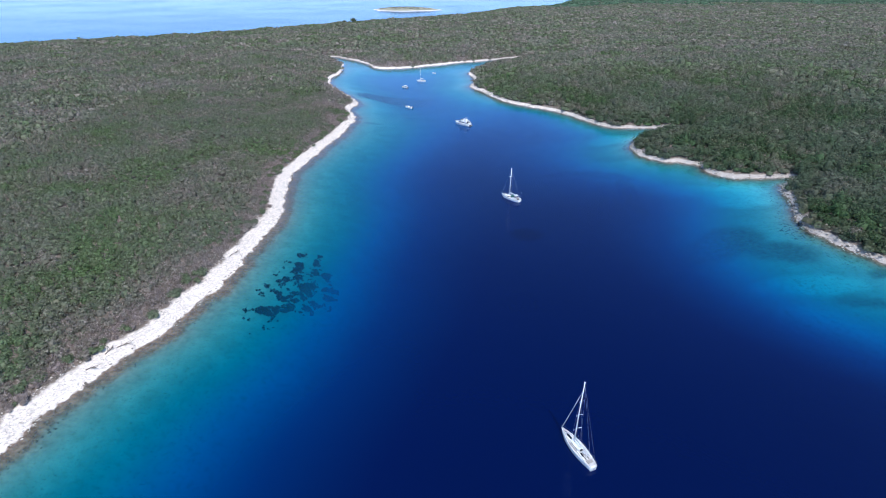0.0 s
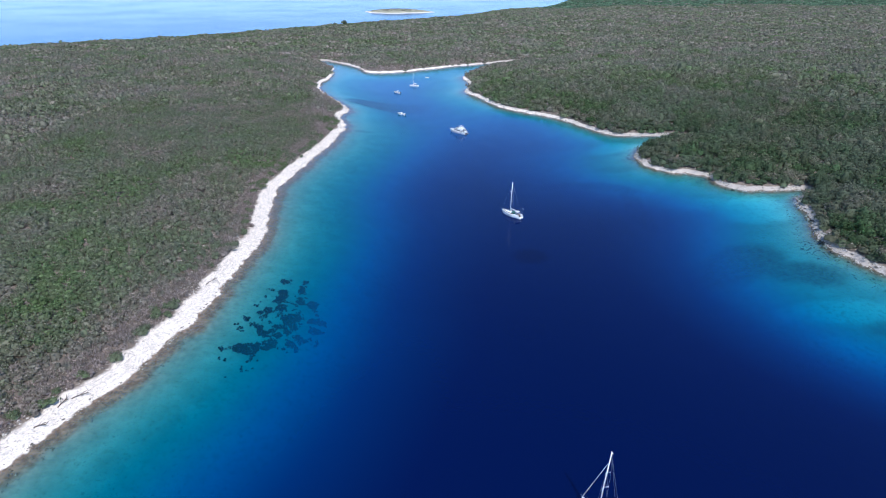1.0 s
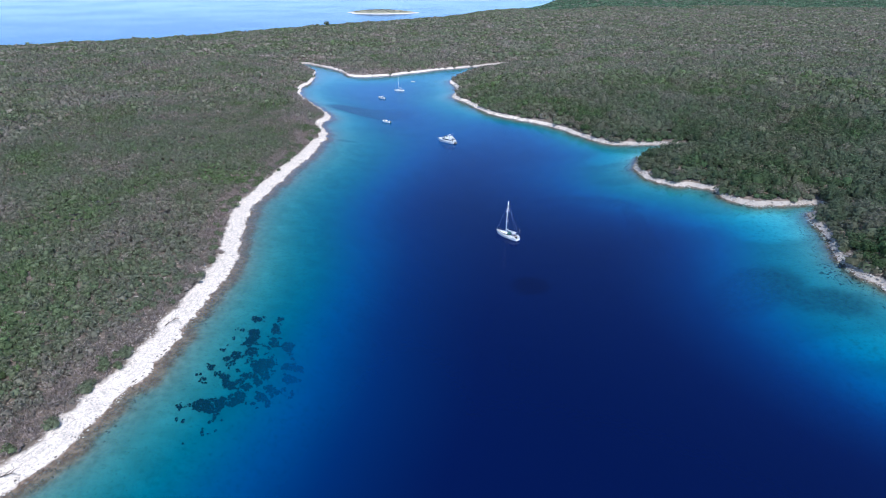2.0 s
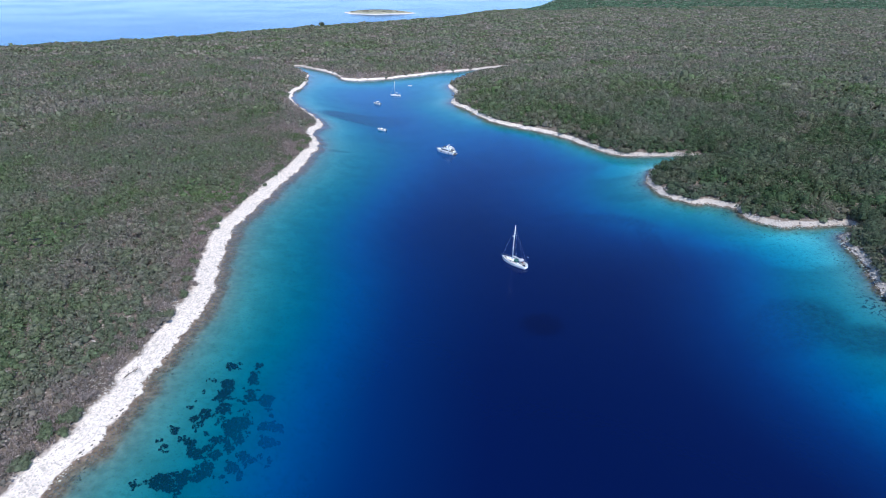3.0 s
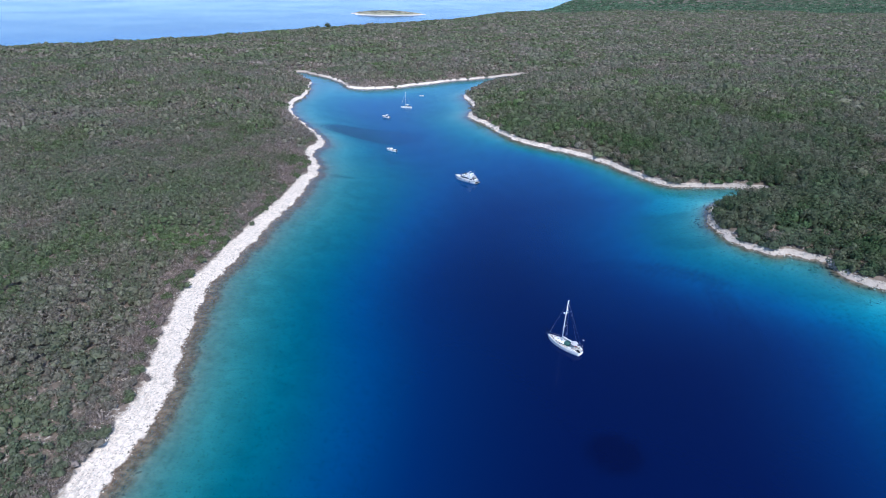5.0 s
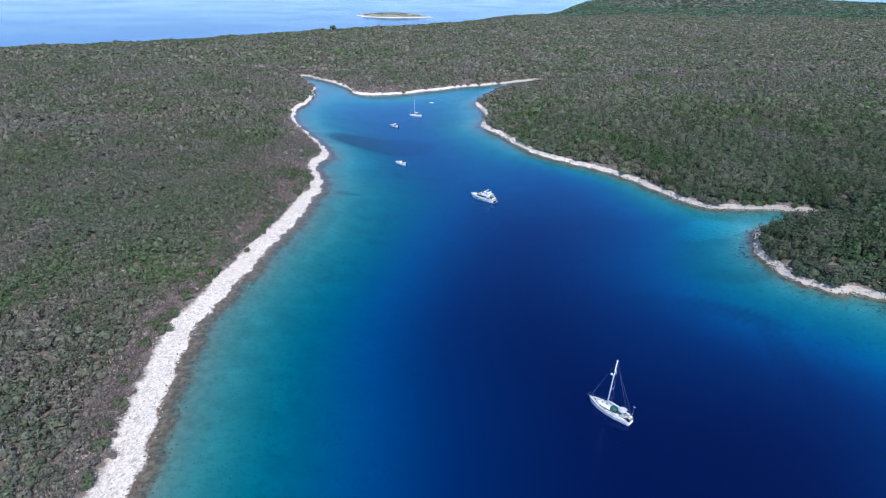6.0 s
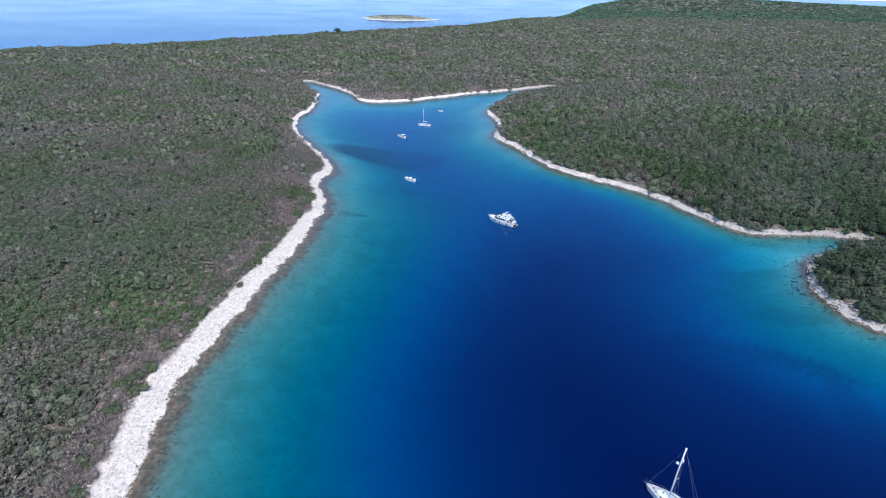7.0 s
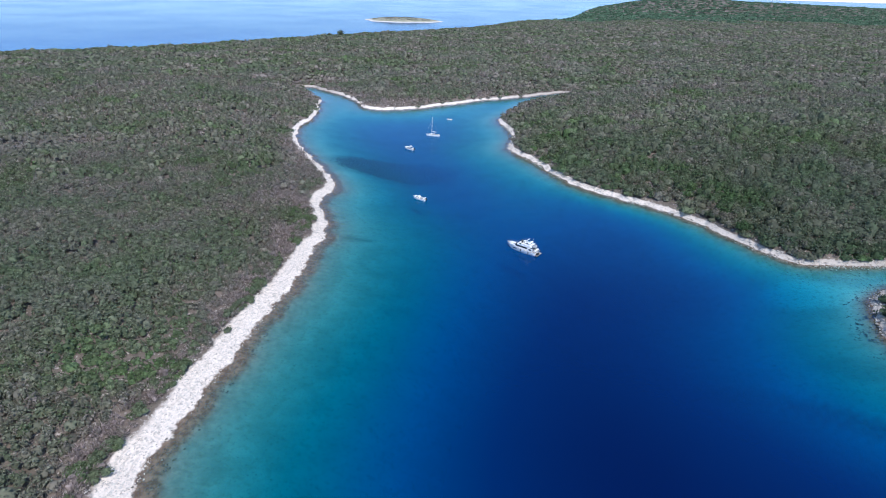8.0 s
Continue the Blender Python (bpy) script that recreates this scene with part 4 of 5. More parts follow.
def motor_yacht(m):
    """Thirteen metre flybridge yacht."""
    boat = thing("motor_yacht", m, "white flybridge motor yacht with dark tinted side windows at anchor", "yacht")
    h = Hull(12.6, 4.1, 1.4, stern=0.9, widest=0.38, sharp=2.5, sheer=0.35, rake=0.10)
    hull = part("hull", h.hull(), M_WHITE, boat, "white flared hull", True)
    for side in (1, -1):
        part("rub_rail", tube(h.edge(0.0, 0.97, -0.12, side, 0.0, 16), 0.05, 6), M_GREY, hull, "grey rubbing strake")
        part("hull_window", block(0.4, 2.6, side * (h.half(0.61) - 0.05) - 0.05, side * (h.half(0.61) - 0.05) + 0.05, 0.85, 1.12, 0.03), M_DARK, hull, "dark hull window")
    part("deck", h.deck(0.02), M_DECK, boat, "pale deck")
    part("foredeck_hump", dome(3.6, 0, 1.5, 3.6, 2.4, 0.45, 18), M_WHITE, boat, "", True)
    part("sun_pad", block(2.9, 4.6, -0.8, 0.8, 1.88, 2.02, 0.06), M_CANVAS, boat, "white sun cushion")
    part("saloon", block(-3.6, 2.6, -1.75, 1.75, 1.4, 2.75, 0.18, 0.9, 1.1), M_WHITE, boat, "white deckhouse")
    for side in (1, -1):
        part("saloon_window", block(-2.9, 1.5, side * 1.68 - 0.05, side * 1.68 + 0.05, 1.95, 2.48, 0.12), M_DARK, boat, "long dark tinted side window")
        part("side_wing", block(-5.2, -3.4, side * 1.72 - 0.08, side * 1.72 + 0.08, 1.4, 2.6, 0.05, 0.9), M_WHITE, boat)
        part("arch_leg", block(-3.6, -3.0, side * 1.4 - 0.1, side * 1.4 + 0.1, 2.8, 4.0, 0.06, 0.8), M_WHITE, boat)
        part("bow_rail", tube(h.edge(0.5, 0.985, 0.75, side, 0.1, 10), 0.03, 5), M_STEEL, boat)
        for t in (0.52, 0.62, 0.72, 0.82, 0.92):
            a = h.at(t, side, 0, 0.1)
            part("stanchion", tube([a, (a[0], a[1], a[2] + 0.75)], 0.022, 5), M_STEEL, boat)
    part("windscreen", block(1.55, 2.42, -1.4, 1.4, 1.95, 2.55, 0.08, 0.92, 0.45), M_DARK, boat, "raked dark windscreen")
    part("flybridge_deck", block(-4.6, 1.2, -1.7, 1.7, 2.74, 2.9, 0.06), M_WHITE, boat)
    part("flybridge_front", block(0.2, 1.3, -1.55, 1.55, 2.88, 3.5, 0.12, 0.85, 0.5), M_WHITE, boat)
    for side in (1, -1):
        part("flybridge_side", block(-4.4, 0.6, side * 1.58 - 0.07, side * 1.58 + 0.07, 2.88, 3.4, 0.05), M_WHITE, boat)
    part("flybridge_seat", block(-3.0, -1.2, 0.5, 1.45, 2.88, 3.35, 0.08), M_CANVAS, boat, "white cushioned bench")
    part("helm_seat", block(-0.9, -0.2, -1.2, -0.3, 2.88, 3.75, 0.1), M_CANVAS, boat)
    part("helm_console", block(0.0, 0.45, -1.2, 0.2, 2.88, 3.6, 0.08), M_DARK, boat, "dark helm console")
    part("flybridge_table", block(-2.4, -1.6, -0.5, 0.1, 2.88, 3.3, 0.05), M_DARK, boat, "dark folded table")
    part("flybridge_screen", block(0.55, 0.95, -1.3, 1.3, 3.45, 3.75, 0.03, 0.9, 0.2), M_DARK, boat, "dark tinted wind deflector")
    part("saloon_door", block(-3.72, -3.6, -1.1, 1.1, 1.45, 2.6, 0.02), M_DARK, boat, "dark glazed saloon door")
    part("stowed_tender", dome(-5.0, 0, 2.92, 1.6, 2.6, 0.5, 14), M_GREY, boat, "grey inflatable tender", True)
    part("arch_top", block(-3.65, -3.05, -1.5, 1.5, 3.95, 4.15, 0.07), M_WHITE, boat)
    part("radar_dome", dome(-3.35, 0.4, 4.15, 0.6, 0.6, 0.3, 12), M_WHITE, boat, "", True)
    part("antenna", tube([(-3.4, 1.3, 4.1), (-3.9, 1.35, 6.0)], 0.02, 5), M_WHITE, boat)
    part("antenna", tube([(-3.4, -1.3, 4.1), (-3.9, -1.35, 5.6)], 0.02, 5), M_WHITE, boat)
    part("cockpit_sole", block(-6.2, -3.7, -1.6, 1.6, 1.36, 1.46, 0.02), M_TEAK, boat, "teak cockpit floor")
    part("cockpit_sofa", block(-6.1, -5.5, -1.5, 1.5, 1.42, 1.95, 0.08), M_CANVAS, boat)
    part("swim_platform", block(-7.3, -6.2, -1.75, 1.75, 0.3, 0.48, 0.06), M_TEAK, boat, "teak bathing platform")
    for side in (1, -1):
        part("flybridge_rail", tube([(-4.5, side * 1.6, 3.4), (-4.4, side * 1.6, 3.95), (-2.2, side * 1.6, 3.95), (-1.8, side * 1.6, 3.4)], 0.03, 5), M_STEEL, boat)
        part("bimini_pole", tube([(-2.9, side * 1.35, 3.3), (-2.2, side * 1.25, 4.75)], 0.03, 5), M_STEEL, boat)
        part("bimini_pole", tube([(-0.7, side * 1.35, 3.3), (-0.9, side * 1.25, 4.75)], 0.03, 5), M_STEEL, boat)
        part("swoosh_window", block(-4.9, -3.5, side * 1.79 - 0.03, side * 1.79 + 0.03, 1.75, 2.3, 0.02, 0.6), M_DARK, boat, "dark curved window in the wing")
        part("fender", tube([h.at(0.2, side, -0.15, -0.16), h.at(0.2, side, -0.95, -0.16)], 0.15, 7), M_DARK, boat, "dark rubber fender")
        part("fender", tube([h.at(0.45, side, -0.15, -0.16), h.at(0.45, side, -0.95, -0.16)], 0.15, 7), M_DARK, boat, "dark rubber fender")
        part("cleat", block(4.7, 5.05, side * 0.95 - 0.06, side * 0.95 + 0.06, 1.72, 1.86, 0.02), M_STEEL, boat)
        part("stern_post", tube([(-6.15, side * 1.7, 1.4), (-6.15, side * 1.7, 2.2)], 0.03, 5), M_STEEL, boat)
        part("passerelle_rail", tube([(-6.15, side * 1.7, 2.2), (-4.9, side * 1.75, 2.35)], 0.03, 5), M_STEEL, boat)
    part("folded_bimini", tube([(-2.2, -1.3, 4.75), (-2.25, 0, 4.9), (-2.2, 1.3, 4.75)], 0.16, 8), M_CANVAS, boat, "rolled white sun roof")
    part("bimini_bow", tube([(-0.9, -1.25, 4.75), (-0.9, 0, 4.88), (-0.9, 1.25, 4.75)], 0.03, 5), M_STEEL, boat)
    part("cockpit_table", block(-5.3, -4.5, -0.5, 0.5, 1.46, 2.1, 0.05), M_TEAK, boat, "teak cockpit table")
    part("towel", block(-0.4, 0.3, 1.5, 1.68, 2.95, 3.52, 0.03), M_GREEN, boat, "dark towel over the flybridge side")
    part("jet_ski", dome(-6.75, 0.5, 0.48, 0.9, 2.0, 0.5, 12), M_DARK, boat, "dark covered jet ski on the platform", True)
    part("bow_cushion", block(1.9, 2.8, -0.95, 0.95, 1.92, 2.1, 0.06), M_GREY, boat, "grey cushion before the windscreen")
    hatch(boat, 5.3, 0, 1.72)
    part("mast_light", tube([(-3.35, 0, 4.15), (-3.35, 0, 4.9)], 0.03, 5), M_WHITE, boat)
    part("anchor_roller", block(5.9, 6.45, -0.13, 0.13, 1.9, 2.02, 0.02), M_STEEL, boat)
    return boat


def small_motorboat(m, label, canopy):
    boat = thing("motorboat", m, label, "motorboat", "small motorboats in the cove")
    h = Hull(6.6, 2.4, 0.85, stern=0.9, widest=0.38, sharp=2.4, sheer=0.3, rake=0.08)
    hull = part("hull", h.hull(), M_WHITE, boat, "white hull", True)
    for side in (1, -1):
        part("rub_rail", tube(h.edge(0.0, 0.97, -0.06, side, 0.0, 12), 0.035, 5), M_GREY, hull)
        part("bow_rail", tube(h.edge(0.5, 0.98, 0.4, side, 0.1, 8), 0.022, 5), M_STEEL, boat)
        part("side_window", block(-0.3, 1.2, side * 0.78 - 0.03, side * 0.78 + 0.03, 1.15, 1.38, 0.04), M_DARK, boat)
    part("deck", h.deck(0.03), M_DECK, boat)
    part("cuddy", dome(1.35, 0, 0.9, 2.6, 1.6, 0.42, 16), M_WHITE, boat, "low white cuddy", True)
    part("cabin", block(-0.6, 1.2, -0.8, 0.8, 0.9, 1.55, 0.1, 0.88, 0.5), M_WHITE, boat)
    part("windscreen", block(0.55, 1.05, -0.7, 0.7, 1.2, 1.52, 0.05, 0.92, 0.3), M_DARK, boat, "dark windscreen")
    part("cockpit_sole", block(-2.7, -0.7, -0.8, 0.8, 0.84, 0.92, 0.02), M_GREY, boat, "grey cockpit floor")
    part("bench", block(-2.9, -2.4, -0.85, 0.85, 0.9, 1.3, 0.06), M_CANVAS, boat)
    part("outboard_motor", block(-3.75, -3.3, -0.2, 0.2, 0.3, 1.35, 0.09), M_DARK, boat, "dark outboard motor")
    if canopy:
        part("canopy", dome(-1.2, 0, 1.95, 1.8, 1.8, 0.16, 12), M_CANVAS, boat, "white canvas canopy", True)
        for side in (1, -1):
            part("canopy_pole", tube([(-0.6, side * 0.85, 0.95), (-0.6, side * 0.8, 2.0)], 0.022, 5), M_STEEL, boat)
            part("canopy_pole", tube([(-1.9, side * 0.85, 0.95), (-1.9, side * 0.8, 2.0)], 0.022, 5), M_STEEL, boat)
    return boat


def rowing_boat(m):
    boat = thing("rowing_boat", m, "tiny white open boat close to the far shore", "boat")
    h = Hull(3.6, 1.5, 0.5, stern=0.8, sharp=2.2, sheer=0.3)
    part("hull", h.hull(), M_WHITE, boat, "", True)
    part("floor", h.deck(0.05, 0.9, 0.2, 0.12), M_DECK, boat)
    for x in (-1.0, 0.3):
        part("thwart", block(x - 0.12, x + 0.12, -0.6, 0.6, 0.4, 0.46, 0.01), M_TEAK, boat)
    return boat


large_sailing_yacht(heading((29.9, 75.5), (25.5, 85.8))).scale = (1.0, 0.88, 1.0)
cruising_sailboat(heading((32.8, 213.3), (25.8, 220.7)))
small_sailboat(heading((-15.4, 489.6), (-23.3, 490.6)))
motor_yacht(heading((17.7, 337.6), (7.2, 345.8))).scale = (0.95, 0.95, 0.95)
small_motorboat(heading((-21.7, 385.7), (-27.2, 389.4)), "small white motorboat with dark windscreen on blue water", False)
small_motorboat(heading((-29.4, 459.3), (-34.7, 463.3)), "small white cabin boat with canvas canopy beside a seagrass bed", True)
rowing_boat(heading((-6.8, 531.4), (-10.3, 532.1)))

# ---- sea bed growth ----
M_WEED = paint("seagrass", (0.014, 0.022, 0.024), 0.9, 0.4)
M_THIN = paint("thin_seagrass", (0.11, 0.13, 0.115), 0.9, 0.15)


def seagrass(name, label, cx, cy, rx, ry, turn, gap, share, lump, blade, seed, material, tall=0.5, feather=0.0):
    """Tufts of seagrass on the bed, in drifts inside an oval."""
    x, y = scatter(-max(rx, ry), max(rx, ry), -max(rx, ry), max(rx, ry), gap)
    r = np.hypot(x / rx, y / ry)
    m = (fractal(x + 900, y + 900, lump, seed) > share + 0.10 * r**3) & (r < 1) & (rng.uniform(0, 1, len(x)) > feather * step_up(0.72, 1.0, r))
    x, y = x[m], y[m]
    c, d = math.cos(turn), math.sin(turn)
    x, y = cx + x * c - y * d, cy + x * d + y * c
    n = len(x)
    verts, faces = leaf_cloud(x, y, ground_at(x, y), np.full(n, blade), np.full(n, tall), 5, 0.8)
    return tagged(new(name, mesh_from_arrays(name, verts, faces, material)), label, "seagrass", kind="stuff")


# patches of seagrass on the western shelf: x, y and the two half-widths
CLUMPS = [(-44.3, 169.1, 1.1, 3.2), (-43.3, 163.0, 1.4, 2.5), (-39.7, 161.2, 1.5, 1.5), (-38.9, 157.2, 1.1, 1.6), (-37.1, 152.0, 2.1, 3.2), (-42.8, 151.8, 2.9, 2.8), (-46.9, 151.5, 1.1, 0.8), (-42.3, 148.1, 0.9, 1.1), (-38.8, 144.5, 2.6, 2.1), (-49.6, 163.2, 1.3, 2.3), (-50.3, 159.8, 1.4, 1.5), (-48.2, 156.8, 1.0, 1.3), (-49.8, 171.0, 1.5, 1.9), (-45.0, 158.0, 0.6, 1.3), (-51.5, 154.2, 0.9, 1.2), (-49.7, 145.5, 1.8, 3.0), (-45.8, 145.6, 2.3, 2.4), (-44.4, 139.8, 3.6, 2.3), (-48.8, 138.3, 1.6, 1.7), (-51.4, 136.1, 1.5, 1.9), (-53.9, 135.9, 1.5, 1.4), (-52.6, 145.7, 0.7, 0.7), (-55.8, 148.0, 0.5, 1.2), (-53.2, 152.2, 0.8, 0.7)]
for px, py, wx, wy in CLUMPS:
    tagged(seagrass("seagrass_patch", "dark ragged seagrass patch on pale sand under shallow water", px, py, wx * 1.35, wy * 1.3, 0.0, 0.36, 0.43, 2.2, 0.34, int(px * 7 + py) % 50, M_WEED), group="seagrass patches on the western shelf")
seagrass("small_seagrass_tufts", "small dark weed tufts between the patches", -50, 148, 9, 24, -0.15, 0.7, 0.64, 2.0, 0.35, 31, M_WEED)
seagrass("seagrass_bed", "broad dark seagrass meadow under clear water", -41, 446, 32, 18.5, -0.12, 0.7, 0.10, 14, 0.4, 8, M_THIN, 0.08, 0.95)
seagrass("deep_seagrass", "faint dark oval of seagrass in deep water", 31.5, 182, 6, 6, 0.4, 1.0, 0.15, 6, 1.1, 9, M_THIN, 0.15, 0.9)

# ---- islet ----


def islet_material():
    k = Nodes("islet_rock")
    z = k.node("ShaderNodeSeparateXYZ", Vector=k.position()).outputs["Z"]
    zj = k.math("ADD", z, k.math("MULTIPLY", k.noise(0.08, 4.0), 1.4))
    turf = k.mix(k.range(k.noise(0.06, 5.0), 0.4, 0.6), (0.36, 0.33, 0.24), (0.22, 0.225, 0.155))
    c = k.mix(k.range(zj, 1.7, 2.4), (0.66, 0.61, 0.55), turf)
    return k.surface(c, 0.9, normal=k.bump(k.noise(0.5, 5.0), 0.6, 0.6))


def islet(cx, cy, lx, ly, height):
    n, rows_ = 72, 9
    verts, faces = [(cx, cy, height)], []
    for r in range(1, rows_ + 1):
        k = r / rows_
        for i in range(n):
            a = 2 * math.pi * i / n
            wob = 1 + 0.10 * math.sin(3 * a + 1) + 0.06 * math.sin(7 * a)
            x, y = cx + math.cos(a) * lx / 2 * k * wob, cy + math.sin(a) * ly / 2 * k * wob
            z = height * (1 - k**2.2) - 1.2 * k**4 + float(value_noise(x, y, 12, 3)) * 0.6
            verts.append((x, y, z))
    bm = bmesh.new()
    vs = [bm.verts.new(v) for v in verts]
    for i in range(n):
        bm.faces.new((vs[0], vs[1 + i], vs[1 + (i + 1) % n]))
        for r in range(rows_ - 1):
            a, b = 1 + r * n, 1 + (r + 1) * n
            bm.faces.new((vs[a + i], vs[b + i], vs[b + (i + 1) % n], vs[a + (i + 1) % n]))
    top = tagged(new("islet"), "low rocky islet with pale shore and dry scrub", "islet", kind="structure")
    part("rock", bm, islet_material(), top, "", True)
    a, r = rng.uniform(0, 6.283, 160), np.sqrt(rng.uniform(0, 0.55, 160))
    x, y = cx + np.cos(a) * lx / 2 * r, cy + np.sin(a) * ly / 2 * r
    z = height * (1 - r**2.2) - 1.2 * r**4
    v, f = leaf_cloud(x, y, z, rng.uniform(1.5, 2.8, 160), rng.uniform(0.5, 1.2, 160), 12, 0.45)
    me = mesh_from_arrays("scrub", v, f, M_LEAF)
    float_attribute(me, "tone", np.repeat(rng.uniform(0.15, 0.5, 160), 36))
    ob = new("scrub", me)
    ob.parent = top
    tagged(ob, kind="stuff")


islet(-92, 1425, 168, 90, 6.5)

# ---- stones of the shore ----


def stone_mesh(seed, squash):
    """A weathered angular boulder about one metre across."""
    r = random.Random(seed)
    bm = bmesh.new()
    bmesh.ops.create_icosphere(bm, subdivisions=1, radius=0.5)
    for v in bm.verts:
        v.co *= r.uniform(0.78, 1.18)
        v.co.z *= squash
    me = bpy.data.meshes.new("boulder")
    bm.to_mesh(me)
    bm.free()
    me.materials.append(M_SHADED_ROCK)
    return me


def along_shore(count, near, far, rand, part_of=None):
    """Places along the cove's shore, between two distances inland."""
    pts = _cove if part_of is None else _cove[part_of(_cove[:, 0], _cove[:, 1])]
    i = rand.integers(0, len(pts) - 1, count)
    p = pts[i]
    d = pts[np.minimum(i + 1, len(pts) - 1)] - pts[i - 1]
    d /= np.linalg.norm(d, axis=1, keepdims=True) + 1e-9
    # the land lies to the left of the west shore's line, which runs clockwise round the water
    off = rand.uniform(near, far, (count, 1))
    return p + np.stack([-d[:, 1], d[:, 0]], 1) * off + rand.normal(0, 0.5, (count, 2))


def stones(name, label, xy, size, flat, material=M_ROCK, reach=0.3):
    """Many small stones in one mesh: jittered octahedra."""
    m = shore_at(xy[:, 0], xy[:, 1]) < strip_width(xy[:, 0], xy[:, 1]) + reach
    xy, size = xy[m], size[m]
    n = len(xy)
    base = np.array([(1, 0, 0), (0, 1, 0), (-1, 0, 0), (0, -1, 0), (0, 0, 1), (0, 0, -1)], float)
    v = base[None] * rng.uniform(0.6, 1.25, (n, 6, 1)) + rng.normal(0, 0.16, (n, 6, 3))
    a = rng.uniform(0, 6.283, n)
    c, d = np.cos(a)[:, None], np.sin(a)[:, None]
    v = np.stack([v[..., 0] * c - v[..., 1] * d, v[..., 0] * d + v[..., 1] * c, v[..., 2] * flat], -1) * size[:, None, None]
    v[..., 0] += xy[:, :1]
    v[..., 1] += xy[:, 1:]
    v[..., 2] += (ground_at(xy[:, 0], xy[:, 1]) + size * flat * 0.35)[:, None]
    f = np.array([(0, 1, 4), (1, 2, 4), (2, 3, 4), (3, 0, 4), (1, 0, 5), (2, 1, 5), (3, 2, 5), (0, 3, 5)])
    faces = (f[None] + 6 * np.arange(n)[:, None, None]).reshape(-1, 3)
    return tagged(new(name, mesh_from_arrays(name, v.reshape(-1, 3), faces, material)), label, "stones", kind="stuff")


srng = np.random.default_rng(21)
WEST = lambda x, y: (x < -50) & (y > 60) & (y < 460)
EAST = lambda x, y: (x > 15) & (y > 100) & (y < 520)
xy = along_shore(16000, 0.2, 5.8, srng, WEST)
stones("pebble_shore", "white limestone cobbles heaped along the western shore", xy, srng.uniform(0.08, 0.26, len(xy)), 0.55)
xy = along_shore(5200, 5.6, 11.5, srng, WEST)
xy = xy[value_noise(xy[:, 0], xy[:, 1], 9, 91) > 0.48]
stones("strewn_stones", "pale stones strewn among dry brush behind the pebbles", xy, srng.uniform(0.10, 0.34, len(xy)), 0.6, M_ROCK, 6.0)
xy = along_shore(6000, -0.8, 2.6, srng, EAST)
stones("eastern_cobbles", "pale broken limestone along the eastern shore", xy, srng.uniform(0.12, 0.4, len(xy)), 0.7)
xy = along_shore(2600, -4.0, 0.0, srng, WEST)
stones("ledge_stones", "wet stones on the dark ledge at the waterline", xy, srng.uniform(0.15, 0.4, len(xy)), 0.5, M_WET)

xy = along_shore(1500, -7.0, -0.6, srng, lambda x, y: (x > 90) & (y > 120) & (y < 345))
stones("eastern_ledge_stones", "dark weed-covered stones in the shallows off the eastern shore", xy, srng.uniform(0.12, 0.36, len(xy)), 0.5, M_WET)


def reef(count, cx, cy, rx, ry, rand):
    a, r = rand.uniform(0, 6.283, count), np.sqrt(rand.uniform(0, 1, count))
    return np.stack([cx + np.cos(a) * r * rx, cy + np.sin(a) * r * ry], 1)


xy = np.vstack([reef(150, 138, 189, 6, 9, srng), reef(70, 104, 292, 3, 10, srng), reef(40, 145, 168, 4, 6, srng), along_shore(260, -1.6, -0.2, srng, EAST)])
stones("reef_stones", "dark submerged rocks off the eastern points", xy, srng.lognormal(-1.25, 0.4, len(xy)), 0.6, M_WET)

variants = [stone_mesh(i, 0.55 + 0.05 * (i % 4)) for i in range(8)]
near_east = lambda x, y: (x > 90) & (y > 150) & (y < 350)
for i, (bx, by) in enumerate(along_shore(230, -1.2, 2.2, srng, near_east)):
    ob = new("boulder", variants[i % 8])
    k = srng.uniform(0.6, 1.6) * (0.95 if by < 235 else 0.75)
    bz = float(ground_at(bx, by)[0])
    ob.matrix_world = pose(bx, by, bz + 0.12 * k, srng.uniform(-12, 12), srng.uniform(-12, 12), srng.uniform(0, 360)) @ Matrix.Diagonal((k * srng.uniform(0.8, 1.4), k, k * srng.uniform(0.7, 1.1), 1))
    tagged(ob, "grey angular limestone boulder on the eastern shore, darkened for tree shade", "boulder", "boulders of the eastern shore")

# ---- shrubs and trees that stand apart ----


def crown_mesh(seed, leaves, radius, height, tone, oak, size=0.15):
    r = np.random.default_rng(seed)
    lobes = 7
    x, y = r.normal(0, 0.38 * radius, lobes), r.normal(0, 0.38 * radius, lobes)
    z = height * r.uniform(0.05, 0.35, lobes)
    wide, tall = np.full(lobes, radius * 0.62), np.full(lobes, height * 0.72)
    v, f = leaf_cloud(x, y, z, wide, tall, leaves // lobes, size * (1.6 if leaves < 200 else 1.15), np.full(lobes, 1.0 if tone < 0.1 else 0.0))
    core, cf, _ = crown_cores(x, y, z, wide * 0.64, tall * 0.66)
    me = mesh_from_arrays("crown", np.vstack([v, core]), np.vstack([f, cf + len(v)]), M_LEAF)
    float_attribute(me, "tone", np.full(len(v) + len(core), tone))
    float_attribute(me, "oak", np.full(len(v) + len(core), oak))
    return me


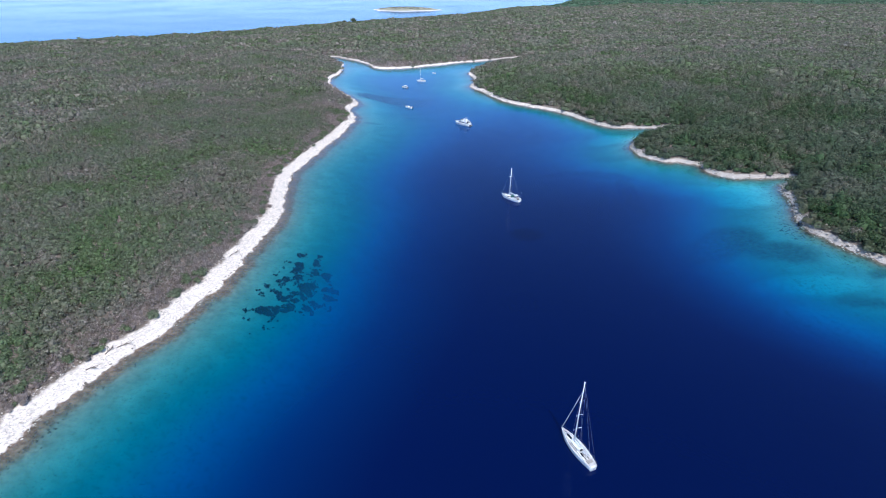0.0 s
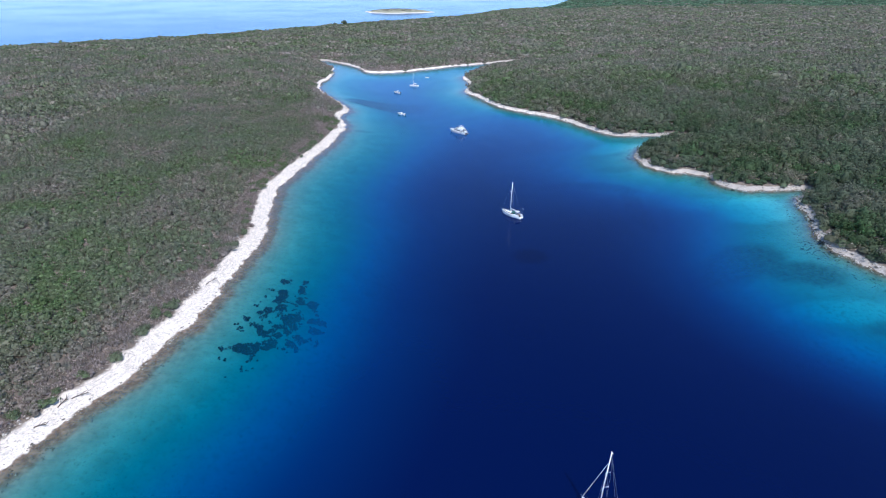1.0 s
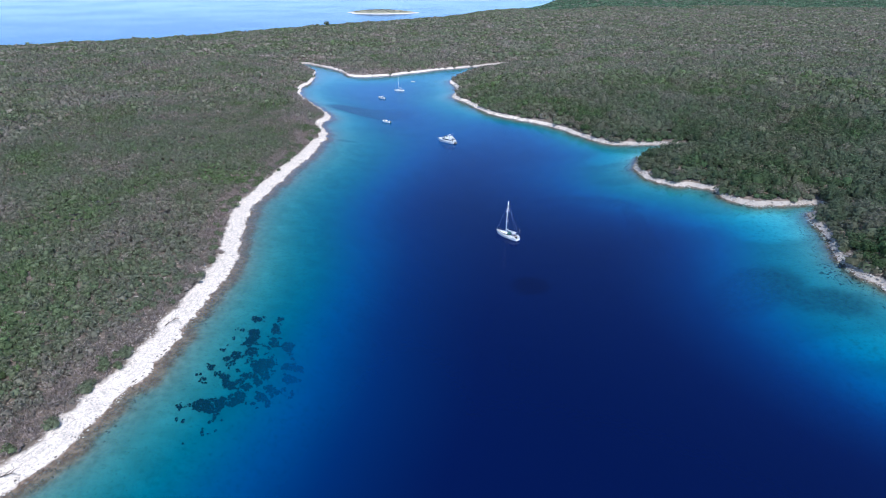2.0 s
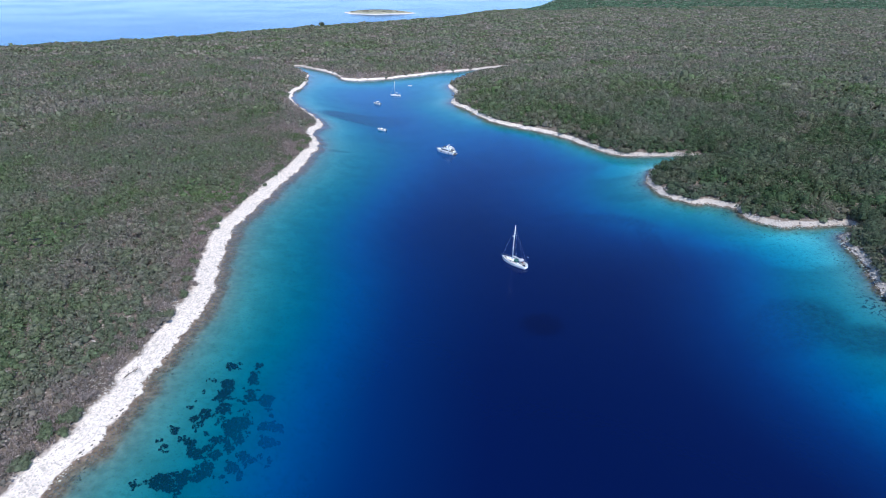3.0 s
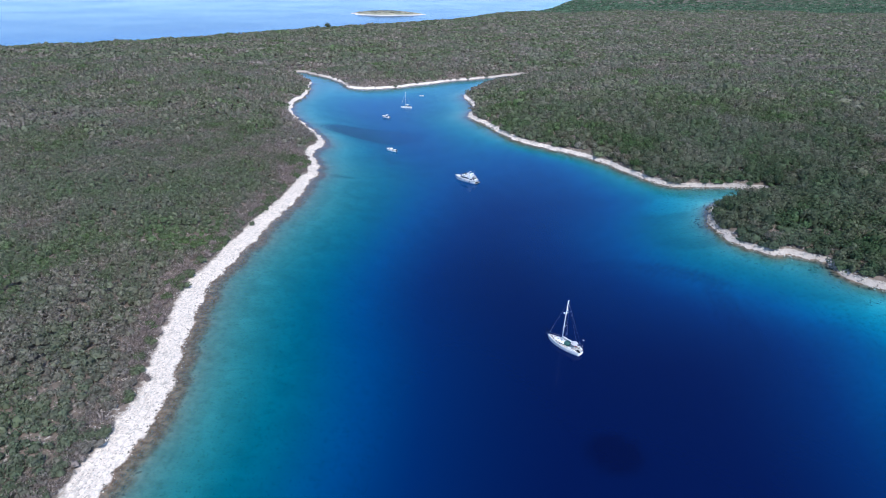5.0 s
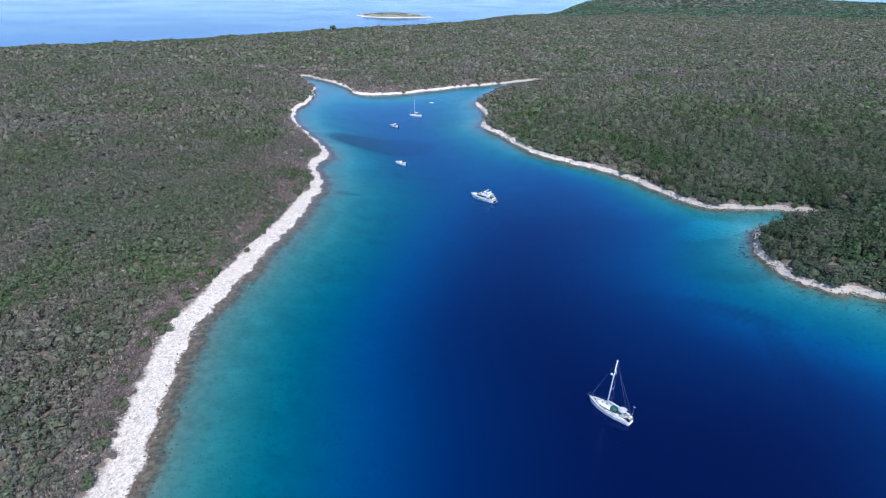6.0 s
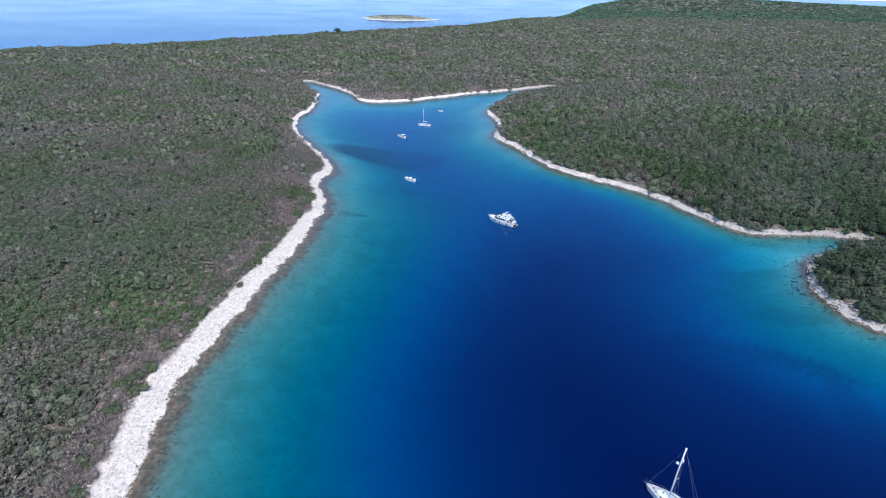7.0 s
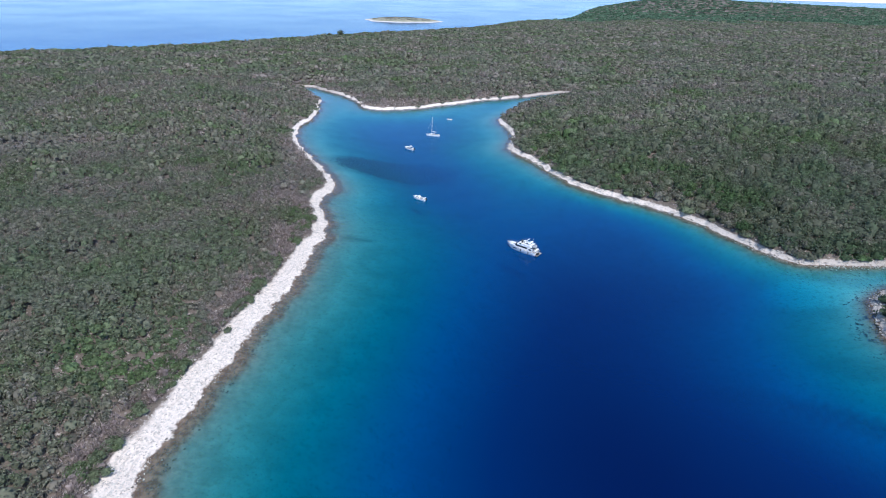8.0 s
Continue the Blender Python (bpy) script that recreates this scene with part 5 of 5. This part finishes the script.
def shrub(name, seed, leaves, radius, height, tone, label, category, group, oak=0.0):
    """A shrub of three leaning stems and a lobed crown of leaf clumps."""
    top = tagged(new(name), label, category, group)
    r = random.Random(seed)
    for i in range(3):
        a = 2.1 * i + r.uniform(-0.4, 0.4)
        tip = (math.cos(a) * radius * 0.4, math.sin(a) * radius * 0.4, height * 0.6)
        part("stem", tube([(0, 0, -0.2), (tip[0] * 0.35, tip[1] * 0.35, height * 0.3), tip], 0.05 + 0.012 * height, 5, 0.45), M_BARK, top)
    crown = new("crown", crown_mesh(seed, leaves, radius, height, tone, oak))
    crown.parent = top
    return top


kinds = []
for i, (tone, words) in enumerate(((0.82, "bright green rounded shrub beside the pebble shore"), (0.72, "olive green shrub at the edge of the maquis"), (0.05, "dry leafless grey-brown shrub behind the pebbles"), (0.75, "fresh green low shrub behind the pebble shore"), (0.25, "half-dry grey shrub at the edge of the maquis"))):
    kinds.append(shrub("shrub", 50 + i, 280, 1.5, 1.7, tone, words, "shrub", "shrubs along the western shore"))
west_edge = lambda x, y: (x < -50) & (y > 66) & (y < 400)
spots = along_shore(175, 6.4, 10.0, srng, west_edge)
spots = spots[shore_at(spots[:, 0], spots[:, 1]) > 5.0]
first = set()
for i, (bx, by) in enumerate(spots):
    j = int(srng.choice(5, p=[0.22, 0.18, 0.28, 0.17, 0.15]))
    k = srng.uniform(0.6, 1.35)
    m = pose(bx, by, float(ground_at(bx, by)[0]), 0, 0, srng.uniform(0, 360))
    if j not in first:
        first.add(j)
        kinds[j].matrix_world = m
        continue
    c = copy_thing(kinds[j], m)
    c.scale = (k, k * srng.uniform(0.8, 1.3), k * srng.uniform(0.8, 1.1))

trees = []
for i, (tone, words) in enumerate(((0.85, "green leafy maquis tree at the eastern waterside"), (0.55, "grey-green rounded tree at the eastern waterside"), (0.18, "brownish half-bare tree at the eastern waterside"))):
    trees.append(shrub("maquis_tree", 80 + i, 490, 2.5, 3.8, tone, words, "tree", "trees along the eastern shore", 0.9))
east_edge = lambda x, y: (x > 85) & (y > 150) & (y < 370)
first = set()
for i, (bx, by) in enumerate(along_shore(110, 4.2, 7.5, srng, east_edge)):
    j = int(srng.choice(3, p=[0.5, 0.35, 0.15]))
    k = srng.uniform(0.65, 1.15)
    if float(shore_at(bx, by)[0]) < 3.2:
        continue
    m = pose(bx, by, float(ground_at(bx, by)[0]), 0, 0, srng.uniform(0, 360))
    if j not in first:
        first.add(j)
        trees[j].matrix_world = m
        continue
    c = copy_thing(trees[j], m)
    c.scale = (k, k, k * srng.uniform(0.85, 1.15))

# a single taller tree on the skyline
lone = shrub("lone_tree", 99, 140, 5.0, 9.0, 0.6, "lone tall dark tree standing above the distant maquis", "tree", "", 1.0)
lone.matrix_world = pose(-158, 1030, float(ground_at(-158, 1030)[0]), 0, 0, 40)


def bare_branches(name, m, reach, twigs, label, category, material, seed):
    """Dead wood: a bent stem with forking twigs."""
    top = thing(name, m, label, category)
    r = random.Random(seed)
    part("trunk", tube([(0, 0, 0.05), (reach * 0.4, 0.1, 0.35), (reach, -0.15, 0.55)], 0.13, 6, 0.4), material, top)
    for i in range(twigs):
        t = r.uniform(0.25, 1.0)
        a = r.uniform(-1.2, 1.2)
        n = r.uniform(0.35, 0.6) * reach
        s0 = Vector((reach * t, 0.0, 0.2 + 0.35 * t))
        e = s0 + Vector((math.cos(a) * n, math.sin(a) * n, r.uniform(0.1, 0.6)))
        part("branch", tube([s0, s0.lerp(e, 0.5) + Vector((0, 0, 0.12)), e], 0.06, 5, 0.4), material, top)
    return top


M_DRIFT = paint("bleached_wood", (0.55, 0.50, 0.45), 0.9, 0.25)
for bx, by, turn, n in ((123.5, 335.0, 40, 4.2), (126.5, 334.6, 150, 3.4), (120.5, 335.2, 80, 3.0)):
    bare_branches("driftwood", pose(bx, by, float(ground_at(bx, by)[0]), 0, 0, turn), n, 6, "bleached dead branches piled on the rocky point", "driftwood", M_DRIFT, int(bx))
for bx, by, turn, n in ((-83.9, 112.6, 25, 3.2), (-85.3, 109.8, 70, 2.4), (-72.3, 162.3, 50, 3.0), (-86.8, 104.0, 10, 2.6)):
    bare_branches("dead_branch", pose(bx, by, float(ground_at(bx, by)[0]), 0, 0, turn), n, 7, "bare dead branch lying on the white pebbles", "branch", M_BARK, int(by))

dark = shrub("evergreen_tree", 95, 490, 2.6, 5.6, 0.8, "tall dark evergreen tree by the narrow inlet", "tree", "dark evergreens by the inlets", 1.0)
spots = ((147.5, 338.5), (151.0, 335.5), (153.5, 331.0), (150.5, 341.5), (155.5, 337.0), (170.5, 240.5), (168.0, 235.0), (171.5, 247.0), (160.5, 229.5), (158.5, 223.0), (140.5, 353.0), (143.0, 357.0))
for i, (bx, by) in enumerate(spots):
    m = pose(bx, by, float(ground_at(bx, by)[0]), 0, 0, 37 * i)
    if i == 0:
        dark.matrix_world = m
    else:
        k = srng.uniform(0.75, 1.15)
        copy_thing(dark, m).scale = (k, k, k)
